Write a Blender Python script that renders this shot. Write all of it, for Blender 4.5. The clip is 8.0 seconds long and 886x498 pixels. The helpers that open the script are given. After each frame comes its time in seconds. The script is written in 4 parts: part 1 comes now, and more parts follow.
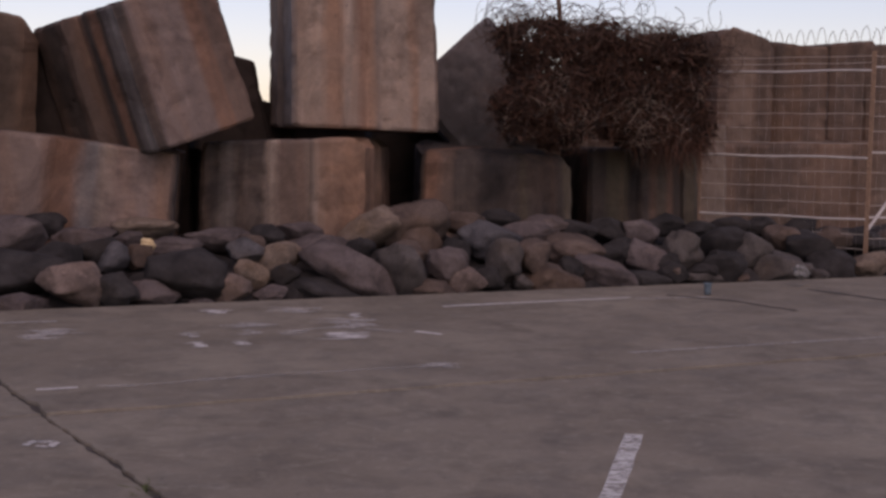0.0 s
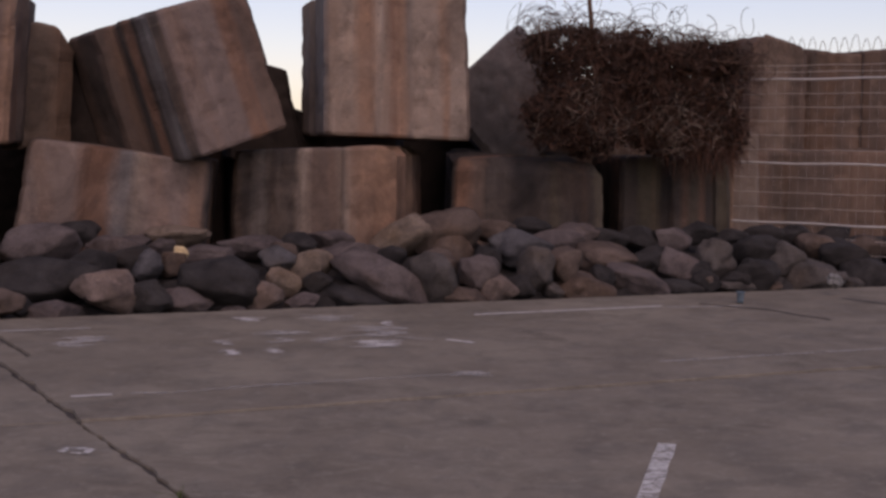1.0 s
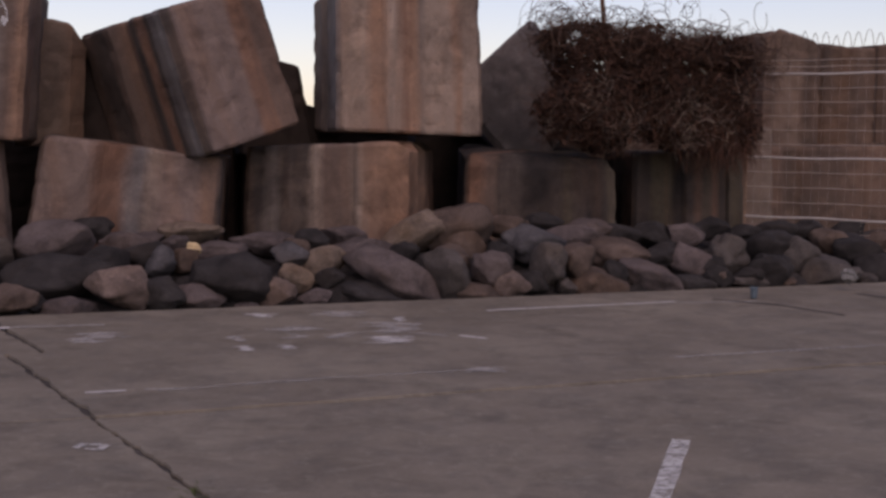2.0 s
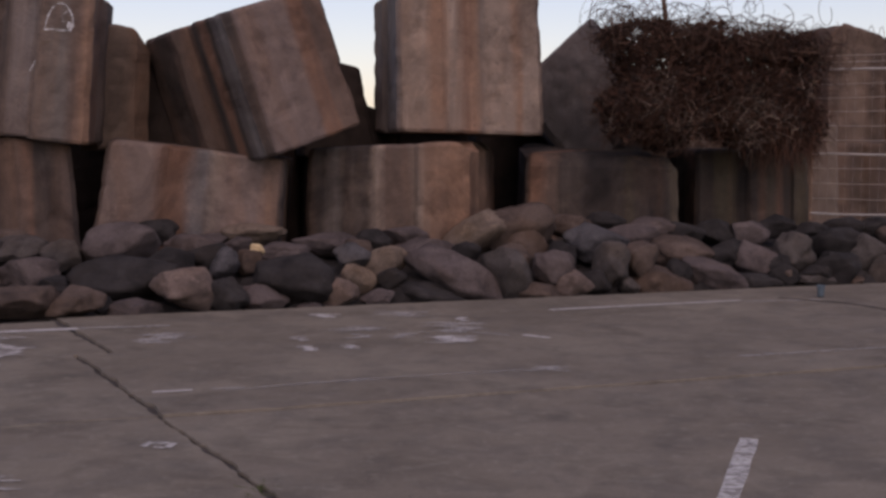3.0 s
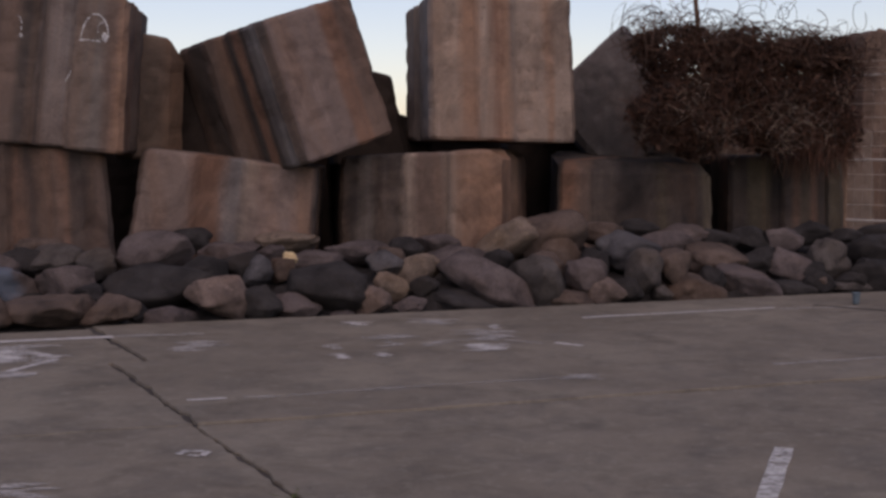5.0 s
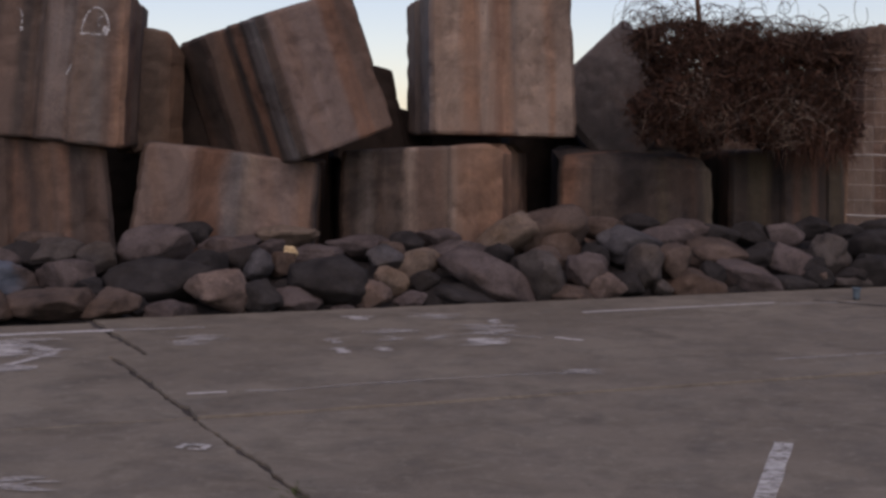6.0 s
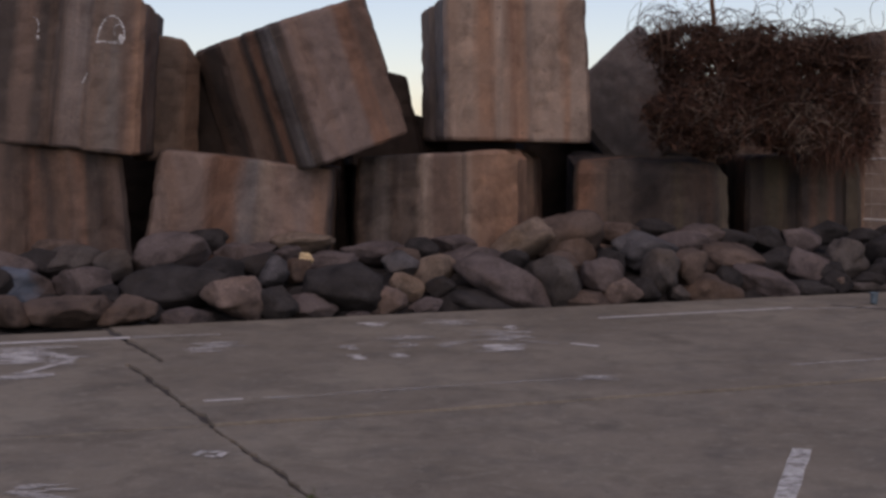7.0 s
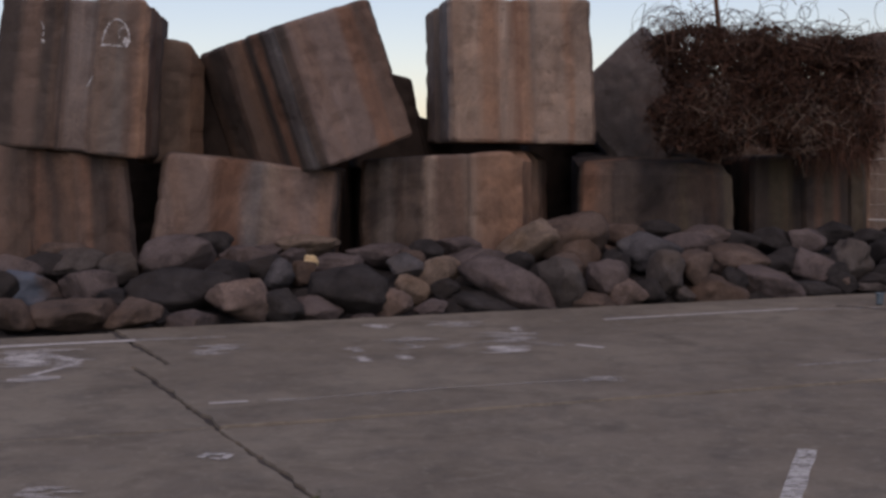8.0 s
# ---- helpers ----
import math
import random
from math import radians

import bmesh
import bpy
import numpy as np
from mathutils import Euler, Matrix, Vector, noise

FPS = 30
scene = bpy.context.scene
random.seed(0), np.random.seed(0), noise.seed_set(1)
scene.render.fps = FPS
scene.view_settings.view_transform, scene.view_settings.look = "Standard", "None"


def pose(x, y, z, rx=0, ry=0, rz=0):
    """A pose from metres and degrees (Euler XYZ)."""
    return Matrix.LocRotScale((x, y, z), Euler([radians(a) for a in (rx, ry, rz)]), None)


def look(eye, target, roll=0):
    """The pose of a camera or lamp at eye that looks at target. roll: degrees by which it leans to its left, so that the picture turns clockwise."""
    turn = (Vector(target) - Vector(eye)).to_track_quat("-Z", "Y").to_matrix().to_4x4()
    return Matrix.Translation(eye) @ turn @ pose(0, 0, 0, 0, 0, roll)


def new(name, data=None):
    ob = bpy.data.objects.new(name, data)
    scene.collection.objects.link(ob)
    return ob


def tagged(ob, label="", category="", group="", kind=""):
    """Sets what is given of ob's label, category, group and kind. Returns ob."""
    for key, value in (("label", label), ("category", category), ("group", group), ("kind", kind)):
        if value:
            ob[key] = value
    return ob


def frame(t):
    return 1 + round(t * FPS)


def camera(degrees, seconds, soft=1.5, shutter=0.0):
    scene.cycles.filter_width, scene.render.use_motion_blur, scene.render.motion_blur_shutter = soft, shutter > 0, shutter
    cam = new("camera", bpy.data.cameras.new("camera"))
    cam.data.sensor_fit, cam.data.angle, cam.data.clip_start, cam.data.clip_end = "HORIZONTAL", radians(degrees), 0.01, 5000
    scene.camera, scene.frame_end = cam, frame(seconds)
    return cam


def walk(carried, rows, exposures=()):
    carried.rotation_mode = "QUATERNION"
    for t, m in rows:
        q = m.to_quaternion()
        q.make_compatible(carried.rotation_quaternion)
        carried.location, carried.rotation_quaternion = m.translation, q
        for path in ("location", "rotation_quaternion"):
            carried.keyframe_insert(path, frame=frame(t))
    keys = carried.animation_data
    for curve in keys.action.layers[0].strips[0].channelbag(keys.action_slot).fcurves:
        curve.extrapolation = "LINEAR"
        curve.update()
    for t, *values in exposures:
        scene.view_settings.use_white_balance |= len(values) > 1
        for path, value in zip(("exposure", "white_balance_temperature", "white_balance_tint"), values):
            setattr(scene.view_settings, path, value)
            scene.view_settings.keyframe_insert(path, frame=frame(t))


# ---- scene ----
# camera and its walk
cam = camera(39.3, 8.0, soft=3.0, shutter=0.0)
EYE = 1.5
STOPS, KELVIN, TINT = 0.44, 7500.0, 31.0
ROWS = [
    (0, 0.0, -0.0, -0.0, -0.0, -5.0, -1.0),
    (0.5, -0.008, -0.0023, 0.0025, 0.679, -4.782, -0.976),
    (1, -0.0116, -0.0063, 0.0042, 1.405, -4.668, -0.942),
    (2.5, -0.0275, 0.0069, 0.0034, 2.851, -4.938, -0.501),
    (3, -0.0362, 0.0112, -0.0131, 4.729, -4.827, -0.184),
    (3.5, -0.0336, 0.011, -0.0025, 5.762, -4.693, 0.051),
    (4, -0.0343, 0.0085, -0.0021, 6.058, -4.36, -0.108),
    (4.5, -0.0378, -0.0002, -0.0011, 6.221, -4.383, 0.09),
    (6, -0.0378, 0.0014, -0.0021, 6.233, -4.778, -0.072),
    (6.5, -0.0429, 0.0081, -0.0033, 6.756, -4.548, 0.268),
    (7, -0.0393, 0.0079, -0.0003, 6.941, -4.503, 0.217),
    (7.5, -0.0387, 0.0034, -0.0003, 6.998, -4.517, 0.336),
    (8, -0.0354, 0.003, -0.0016, 7.186, -4.407, 0.425),
]
walk(cam, [(t, pose(x, y, EYE + z, 0, 0, yaw) @ pose(0, 0, 0, pitch) @ pose(0, 0, 0, 0, roll) @ pose(0, 0, 0, 90))
           for t, x, y, z, yaw, pitch, roll in ROWS], exposures=[(0.0, STOPS + 0.05, KELVIN + 150, TINT + 4), (8.0, STOPS - 0.05, KELVIN - 100, TINT - 6)])

# world and sun: dull evening light, the sun veiled in haze behind the camera to the right
SUN_EL, SUN_AZ = 48.0, 168.0      # degrees above the horizon, and to the right of straight ahead
world = bpy.data.worlds.new("dusk_sky")
scene.world = world
world.use_nodes = True
wn, wl = world.node_tree.nodes, world.node_tree.links
sky = wn.new("ShaderNodeTexSky")
sky.sky_type = "NISHITA"
sky.sun_disc = False
sky.sun_elevation, sky.sun_rotation = radians(SUN_EL), radians(SUN_AZ)
sky.air_density, sky.dust_density, sky.ozone_density = 1.0, 0.8, 1.6
back = wn["Background"]
back.inputs["Strength"].default_value = 0.098
wl.new(sky.outputs["Color"], back.inputs["Color"])
sun_data = bpy.data.lights.new("sun", "SUN")
sun_data.energy, sun_data.angle, sun_data.color = 0.80, radians(70), (1.0, 0.90, 0.82)
sun = new("sun", sun_data)
aim = Vector((math.sin(radians(SUN_AZ)), math.cos(radians(SUN_AZ)), math.tan(radians(SUN_EL))))
sun.matrix_world = look(aim * 50, (0, 0, 0))


# ---- materials ----
class Nodes:
    """Short hand for a material's nodes."""

    def __init__(self, name):
        self.mat = bpy.data.materials.new(name)
        self.mat.use_nodes = True
        self.tree = self.mat.node_tree
        self.bsdf = self.tree.nodes["Principled BSDF"]

    def add(self, kind, **sockets):
        node = self.tree.nodes.new("ShaderNode" + kind)
        for key, value in sockets.items():
            self.put(node.inputs[key.replace("_", " ")], value)
        return node

    def put(self, socket, value):
        if isinstance(value, bpy.types.NodeSocket):
            self.tree.links.new(value, socket)
        else:
            socket.default_value = value

    def spot(self, scale=(1, 1, 1), shift=True):
        """Object coordinates, stretched, shifted by each object's own random number."""
        base = self.add("TexCoord").outputs["Object"]
        if shift:
            info = self.add("ObjectInfo").outputs["Random"]
            mul = self.add("VectorMath")
            mul.operation = "SCALE"
            self.put(mul.inputs[0], (37.0, 23.0, 11.0))
            self.put(mul.inputs["Scale"], info)
            plus = self.add("VectorMath")
            self.put(plus.inputs[0], base)
            self.put(plus.inputs[1], mul.outputs[0])
            base = plus.outputs[0]
        return self.add("Mapping", Vector=base, Scale=scale).outputs[0]

    def noise(self, vector, scale, detail=4, rough=0.55, warp=0.0):
        return self.add("TexNoise", Vector=vector, Scale=scale, Detail=detail, Roughness=rough, Distortion=warp).outputs["Fac"]

    def ramp(self, fac, *stops):
        node = self.add("ValToRGB", Fac=fac)
        row = node.color_ramp.elements
        while len(row) < len(stops):
            row.new(0.5)
        for e, (at, colour) in zip(row, stops):
            e.position, e.color = at, (*colour, 1) if len(colour) == 3 else colour
        return node.outputs["Color"]

    def mix(self, fac, a, b, how="MIX"):
        node = self.add("Mix")
        node.data_type, node.blend_type = "RGBA", how
        self.put(node.inputs["Factor"], fac)
        for socket, value in ((node.inputs[6], a), (node.inputs[7], b)):
            self.put(socket, (*value, 1) if isinstance(value, tuple) and len(value) == 3 else value)
        return node.outputs[2]

    def done(self, colour, rough=0.85, bump=None, height=0.01, strength=0.6, metal=0.0):
        self.put(self.bsdf.inputs["Base Color"], (*colour, 1) if isinstance(colour, tuple) and len(colour) == 3 else colour)
        self.put(self.bsdf.inputs["Roughness"], rough)
        self.put(self.bsdf.inputs["Metallic"], metal)
        self.put(self.bsdf.inputs["Specular IOR Level"], 0.3)
        if bump is not None:
            self.put(self.bsdf.inputs["Normal"], self.add("Bump", Height=bump, Distance=height, Strength=strength).outputs[0])
        return self.mat


def grey(v):
    return (v, v, v)


def concrete_block_material(name, tint, runs_dark=0.75):
    m = Nodes(name)
    p = m.spot((1, 1, 1))
    runs = m.spot((1.1, 1.1, 0.16))
    tone = m.ramp(m.noise(runs, 0.8, 2, 0.45, 0.3), (0.30, (0.085, 0.068, 0.060)), (0.42, (0.165, 0.125, 0.106)), (0.52, (0.215, 0.155, 0.125)), (0.62, (0.200, 0.165, 0.145)), (0.74, (0.265, 0.215, 0.180)))
    tone = m.mix(m.ramp(m.noise(runs, 1.0, 3, 0.5, 0.5), (0.52, grey(0)), (0.66, grey(runs_dark))), tone, (0.065, 0.053, 0.049))
    tone = m.mix(m.ramp(m.noise(runs, 1.1, 3, 0.5, 0.4), (0.52, grey(0)), (0.70, grey(0.5))), tone, (0.23, 0.14, 0.09))
    tone = m.mix(m.ramp(m.noise(p, 1.4, 8, 0.72, 0.5), (0.36, grey(0.65)), (0.54, grey(0))), tone, (0.085, 0.070, 0.063))
    tone = m.mix(m.ramp(m.noise(p, 4.0, 7, 0.72), (0.52, grey(0)), (0.72, grey(0.5))), tone, (0.28, 0.225, 0.185))
    fine = m.noise(p, 60, 6, 0.7)
    tone = m.mix(0.35, tone, m.ramp(fine, (0.3, grey(0.35)), (0.7, grey(1.0))), "MULTIPLY")
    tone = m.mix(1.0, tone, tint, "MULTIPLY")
    h = m.mix(0.5, m.noise(p, 9, 8, 0.7), fine)
    return m.done(tone, 0.9, h, 0.03, 0.7)


STAINS_AND_SHADES = {"mauve": (0.198, 0.145, 0.125), "pale": (0.294, 0.224, 0.180), "rust": (0.197, 0.107, 0.072), "orange": (0.271, 0.158, 0.106), "brown": (0.145, 0.099, 0.079),
          "dark": (0.061, 0.048, 0.042), "blue": (0.182, 0.164, 0.159), "grey": (0.175, 0.144, 0.126), "olive": (0.097, 0.077, 0.053), "black": (0.028, 0.023, 0.022)}


def stained_shaded_material(name, bands, strength=1.0):
    """Concrete with upright bands: rain stains, and painted light and shade of groove walls and flanks. bands: (where
    each begins, across the front from -0.5 to 0.5 and on round the flanks; tone).
    """
    m = Nodes(name)
    p = m.spot()
    runs = m.spot((1.6, 1.6, 0.12))
    across = m.add("Attribute")
    across.attribute_name = "across"
    ragged = m.add("Math")
    ragged.operation = "MULTIPLY_ADD"
    m.put(ragged.inputs[0], m.noise(runs, 2.2, 6, 0.65, 0.4))
    ragged.inputs[1].default_value = 0.16
    m.put(ragged.inputs[2], across.outputs["Fac"])
    span = m.add("MapRange", Value=ragged.outputs[0], From_Min=-2.12, From_Max=2.28)
    stops = []
    for i, (at, stain_or_shade) in enumerate(bands):
        k = (at + 2.2) / 4.4
        if i:
            stops.append((k - 0.007, STAINS_AND_SHADES[bands[i - 1][1]]))
        stops.append((k + 0.007, STAINS_AND_SHADES[stain_or_shade]))
    tone = m.ramp(span.outputs[0], *stops)
    front = [STAINS_AND_SHADES[stain_or_shade] for at, stain_or_shade in bands if -0.6 < at < 0.5]
    mean = tuple(sum(c[i] for c in front) / len(front) for i in range(3))
    tone = m.mix(m.ramp(m.noise(p, 0.9, 5, 0.6, 0.5), (0.42, grey(0.0)), (0.66, grey(0.45))), tone, mean)
    tone = m.mix(m.ramp(m.noise(runs, 1.1, 4, 0.5, 0.9), (0.50, grey(0)), (0.68, grey(0.55 * strength))), tone, (0.078, 0.062, 0.056))
    tone = m.mix(m.ramp(m.noise(runs, 1.5, 5, 0.55, 0.6), (0.50, grey(0)), (0.70, grey(0.35 * strength))), tone, (0.23, 0.125, 0.075))
    tone = m.mix(m.ramp(m.noise(runs, 4.0, 4, 0.6, 0.5), (0.60, grey(0)), (0.75, grey(0.7))), tone, m.mix(1.0, tone, (1.5, 1.52, 1.55), "MULTIPLY"))
    tone = m.mix(m.ramp(m.noise(p, 1.3, 7, 0.70, 0.6), (0.36, grey(0.65)), (0.52, grey(0))), tone, m.mix(1.0, tone, (0.40, 0.38, 0.38), "MULTIPLY"))
    tone = m.mix(m.ramp(m.noise(p, 3.5, 7, 0.72), (0.50, grey(0)), (0.70, grey(0.75))), tone, m.mix(1.0, tone, (1.45, 1.40, 1.35), "MULTIPLY"))
    fine = m.noise(p, 48, 6, 0.75)
    tone = m.mix(0.4, tone, m.ramp(fine, (0.3, grey(0.45)), (0.7, grey(1.0))), "MULTIPLY")
    pores = m.noise(p, 17, 4, 0.6)
    tone = m.mix(m.ramp(pores, (0.28, grey(0.5)), (0.36, grey(0))), tone, (0.07, 0.055, 0.05))
    h = m.mix(0.5, m.noise(p, 8, 8, 0.72), fine)
    return m.done(tone, 0.92, h, 0.03, 0.8)


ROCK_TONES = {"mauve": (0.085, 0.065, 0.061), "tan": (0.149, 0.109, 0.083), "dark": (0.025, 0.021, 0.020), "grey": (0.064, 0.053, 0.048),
              "brown": (0.085, 0.059, 0.047), "pink": (0.136, 0.098, 0.083), "blue": (0.063, 0.058, 0.060), "painted": (0.106, 0.078, 0.068)}


def rock_material(tone):
    m = Nodes("basalt_" + tone)
    base = ROCK_TONES[tone]
    p = m.spot()
    low = tuple(c * 0.45 for c in base)
    high = tuple(min(1, c * 1.35 + 0.01) for c in base)
    col = m.ramp(m.noise(p, 3.2, 6, 0.62, 0.4), (0.34, low), (0.5, base), (0.70, high))
    col = m.mix(m.ramp(m.noise(p, 1.7, 4), (0.55, grey(0)), (0.75, grey(0.55))), col, (base[0] * 1.25, base[1] * 1.02, base[2] * 0.75))
    pits = m.noise(p, 42, 5, 0.7)
    col = m.mix(m.ramp(pits, (0.32, grey(0.7)), (0.5, grey(0))), col, low)
    if tone == "painted":
        across = m.add("SeparateXYZ", Vector=m.add("TexCoord").outputs["Object"]).outputs["X"]
        ragged = m.add("Math")
        ragged.operation = "MULTIPLY_ADD"
        m.put(ragged.inputs[0], m.noise(p, 6, 4))
        ragged.inputs[1].default_value = 0.25
        m.put(ragged.inputs[2], across)
        col = m.mix(m.ramp(ragged.outputs[0], (0.26, grey(0.75)), (0.36, grey(0))), col, (0.085, 0.110, 0.145))
    lichen = m.noise(p, 9, 5, 0.7)
    col = m.mix(m.ramp(lichen, (0.58, grey(0)), (0.70, grey(0.45))), col, tuple(min(0.3, c * 1.9) for c in base))
    return m.done(col, 0.88, m.mix(0.4, m.noise(p, 11, 8, 0.65), pits), 0.03, 0.8)


def paving_material():
    m = Nodes("worn_concrete_paving")
    p = m.spot(shift=False)
    along = m.add("Mapping", Vector=p, Rotation=(0, 0, radians(-24.5)), Scale=(0.9, 1.1, 1)).outputs[0]
    col = m.ramp(m.noise(p, 0.5, 7, 0.62, 0.6), (0.28, (0.154, 0.127, 0.096)), (0.5, (0.211, 0.176, 0.136)), (0.72, (0.265, 0.227, 0.175)))
    col = m.mix(m.ramp(m.noise(along, 1.7, 7, 0.7, 0.5), (0.34, grey(0.75)), (0.50, grey(0))), col, (0.124, 0.102, 0.078))
    col = m.mix(m.ramp(m.noise(along, 3.6, 6, 0.7, 0.3), (0.55, grey(0)), (0.72, grey(0.5))), col, (0.322, 0.287, 0.226))
    col = m.mix(m.ramp(m.noise(p, 7.5, 5, 0.7), (0.60, grey(0)), (0.74, grey(0.4))), col, (0.112, 0.096, 0.077))
    col = m.mix(m.ramp(m.noise(p, 2.4, 8, 0.72, 0.4), (0.36, grey(0.6)), (0.52, grey(0))), col, (0.125, 0.109, 0.090))
    col = m.mix(m.ramp(m.noise(p, 11, 6, 0.75), (0.54, grey(0)), (0.68, grey(0.5))), col, (0.311, 0.277, 0.221))
    spots = m.noise(p, 24, 3, 0.6)
    col = m.mix(m.ramp(spots, (0.66, grey(0)), (0.72, grey(0.6))), col, (0.098, 0.084, 0.066))
    fine = m.noise(p, 130, 4, 0.75)
    col = m.mix(0.5, col, m.ramp(fine, (0.28, grey(0.45)), (0.72, grey(1.0))), "MULTIPLY")
    return m.done(col, m.ramp(m.noise(p, 3, 4), (0.3, grey(0.72)), (0.7, grey(0.92))), m.mix(0.5, m.noise(p, 14, 8, 0.7), fine), 0.008, 0.6)


def worn_paint_material(name, colour, gone, solid=0.9):
    """Road paint worn through: where it is gone there is a hole to the paving below."""
    m = Nodes(name)
    p = m.spot(shift=False)
    p = m.add("Mapping", Vector=p, Rotation=(0, 0, radians(-10)), Scale=(0.45, 1.5, 1)).outputs[0]
    worn = m.mix(0.5, m.noise(p, 17, 6, 0.75), m.noise(p, 70, 4, 0.7))
    m.put(m.bsdf.inputs["Alpha"], m.ramp(worn, (gone - 0.05, grey(0)), (gone + 0.10, grey(solid))))
    tint = m.mix(m.ramp(m.noise(p, 9, 5), (0.35, grey(0)), (0.7, grey(0.6))), colour, tuple(c * 0.68 for c in colour))
    return m.done(tint, 0.8, worn, 0.003, 0.4)


def plain_material(name, colour, rough=0.6, metal=0.0, vary=0.3, scale=8.0):
    m = Nodes(name)
    p = m.spot()
    col = m.ramp(m.noise(p, scale, 5, 0.65), (0.3, tuple(c * (1 - vary) for c in colour)), (0.7, tuple(min(1, c * (1 + vary)) for c in colour)))
    return m.done(col, rough, m.noise(p, scale * 6, 4), 0.003, 0.4, metal)


def strand_material(name, low, high):
    m = Nodes(name)
    geo = m.add("NewGeometry").outputs["Random Per Island"]
    return m.done(m.ramp(geo, (0.0, low), (1.0, high)), 0.85)


CONCRETE = {"warm": concrete_block_material("weathered_concrete", (0.82, 0.69, 0.60)),
            "pale": concrete_block_material("pale_weathered_concrete", (1.0, 0.90, 0.82), 0.4),
            "dark": concrete_block_material("dark_stained_concrete", (0.80, 0.69, 0.60)),
            # near-black tint paints in the deep shade of the wall's gaps
            "gap_shade": concrete_block_material("gap_shade_concrete", (0.20, 0.18, 0.17)),
            "blue": concrete_block_material("blue_grey_concrete", (0.70, 0.80, 0.92), 0.5)}
BANDS = {
    "lower_first": ((-2.2, "dark"), (-0.5, "brown"), (-0.1, "dark"), (0.02, "rust"), (0.07, "dark"), (0.14, "brown"), (0.24, "rust"), (0.28, "dark"), (0.40, "brown"), (0.5, "dark")),
    # blue and pale bands paint the light on the groove's right wall
    "lower_second": ((-2.2, "dark"), (-0.5, "mauve"), (-0.19, "rust"), (-0.01, "blue"), (0.10, "pale"), (0.16, "mauve"), (0.40, "orange"), (0.5, "black"), (0.62, "brown"), (1.2, "dark")),
    # pale bands either side of the brown paint the groove's lit edges
    "lower_third": ((-2.2, "dark"), (-0.35, "grey"), (-0.29, "dark"), (-0.08, "pale"), (-0.03, "brown"), (0.15, "pale"), (0.24, "orange"), (1.4, "rust"), (1.8, "dark")),
    "lower_fourth": ((-2.2, "dark"), (-0.5, "rust"), (-0.40, "brown"), (-0.29, "dark"), (-0.12, "black"), (0.06, "dark"), (0.16, "olive"), (0.20, "dark"), (0.30, "black"), (0.42, "olive"), (0.5, "olive")),
    "lower_fifth": ((-2.2, "black"), (-0.5, "dark"), (-0.34, "olive"), (-0.14, "black"), (0.0, "dark"), (0.06, "rust"), (0.11, "olive"), (0.19, "rust"), (0.26, "dark"), (0.38, "olive")),
    "chalked": ((-2.2, "dark"), (-0.5, "dark"), (-0.36, "brown"), (-0.2, "dark"), (-0.05, "blue"), (0.12, "grey"), (0.34, "brown"), (0.42, "orange"), (0.62, "rust"), (1.1, "brown")),
    "tilted": ((-2.2, "dark"), (-1.6, "brown"), (-1.35, "dark"), (-1.0, "rust"), (-0.85, "dark"), (-0.74, "blue"), (-0.58, "dark"), (-0.44, "mauve"), (0.10, "rust"), (0.26, "brown"), (0.5, "dark")),
    # left flank's light and shade painted in, also the groove's dimmer right wall
    "upright": ((-2.2, "pale"), (-1.1, "grey"), (-0.7, "blue"), (-0.5, "pale"), (-0.30, "orange"), (-0.16, "pale"), (-0.07, "rust"), (0.0, "orange"), (0.06, "grey"), (0.11, "pale"), (0.29, "orange"), (0.35, "pale"), (0.5, "brown")),
}
for key, bands in BANDS.items():
    CONCRETE[key] = stained_shaded_material("stained_shaded_concrete_" + key, bands)
ROCK = {tone: rock_material(tone) for tone in ROCK_TONES}
PAVING = paving_material()
SOIL = plain_material("dark_gritty_soil", (0.055, 0.047, 0.042), 0.95, 0, 0.5, 5)
PAINT = worn_paint_material("worn_white_paint", (0.60, 0.585, 0.56), 0.45)
FADED = worn_paint_material("faded_white_paint", (0.57, 0.54, 0.51), 0.41, 0.9)
GHOST = worn_paint_material("nearly_gone_paint", (0.47, 0.44, 0.41), 0.43, 0.7)
TRACE = worn_paint_material("last_trace_of_paint", (0.45, 0.42, 0.385), 0.46, 0.38)
CHALK = worn_paint_material("white_chalk", (0.62, 0.62, 0.62), 0.45)
STEEL = plain_material("galvanised_steel", (0.46, 0.42, 0.39), 0.5, 0.15, 0.25, 30)
WORN_STEEL = plain_material("dull_fence_wire", (0.44, 0.38, 0.33), 0.6, 0.1, 0.3, 30)
RUST = plain_material("rusty_steel", (0.12, 0.060, 0.035), 0.85, 0.1, 0.5, 25)
POST = plain_material("rust_stained_steel", (0.24, 0.15, 0.10), 0.75, 0.1, 0.4, 25)
TWIG = strand_material("dry_dark_twigs", (0.018, 0.009, 0.006), (0.13, 0.058, 0.036))
STRAW = strand_material("bleached_dry_stems", (0.09, 0.063, 0.049), (0.34, 0.265, 0.21))
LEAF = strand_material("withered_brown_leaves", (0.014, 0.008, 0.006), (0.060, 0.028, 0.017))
WIRE = strand_material("rusty_wire", (0.030, 0.016, 0.011), (0.11, 0.065, 0.045))
BLUE = plain_material("faded_blue_plastic", (0.10, 0.135, 0.16), 0.5, 0, 0.25, 20)
SCRAP = plain_material("pale_yellow_scrap", (0.50, 0.37, 0.21), 0.7, 0, 0.3, 14)
RAG = plain_material("grey_white_plastic", (0.13, 0.125, 0.12), 0.6, 0, 0.5, 22)
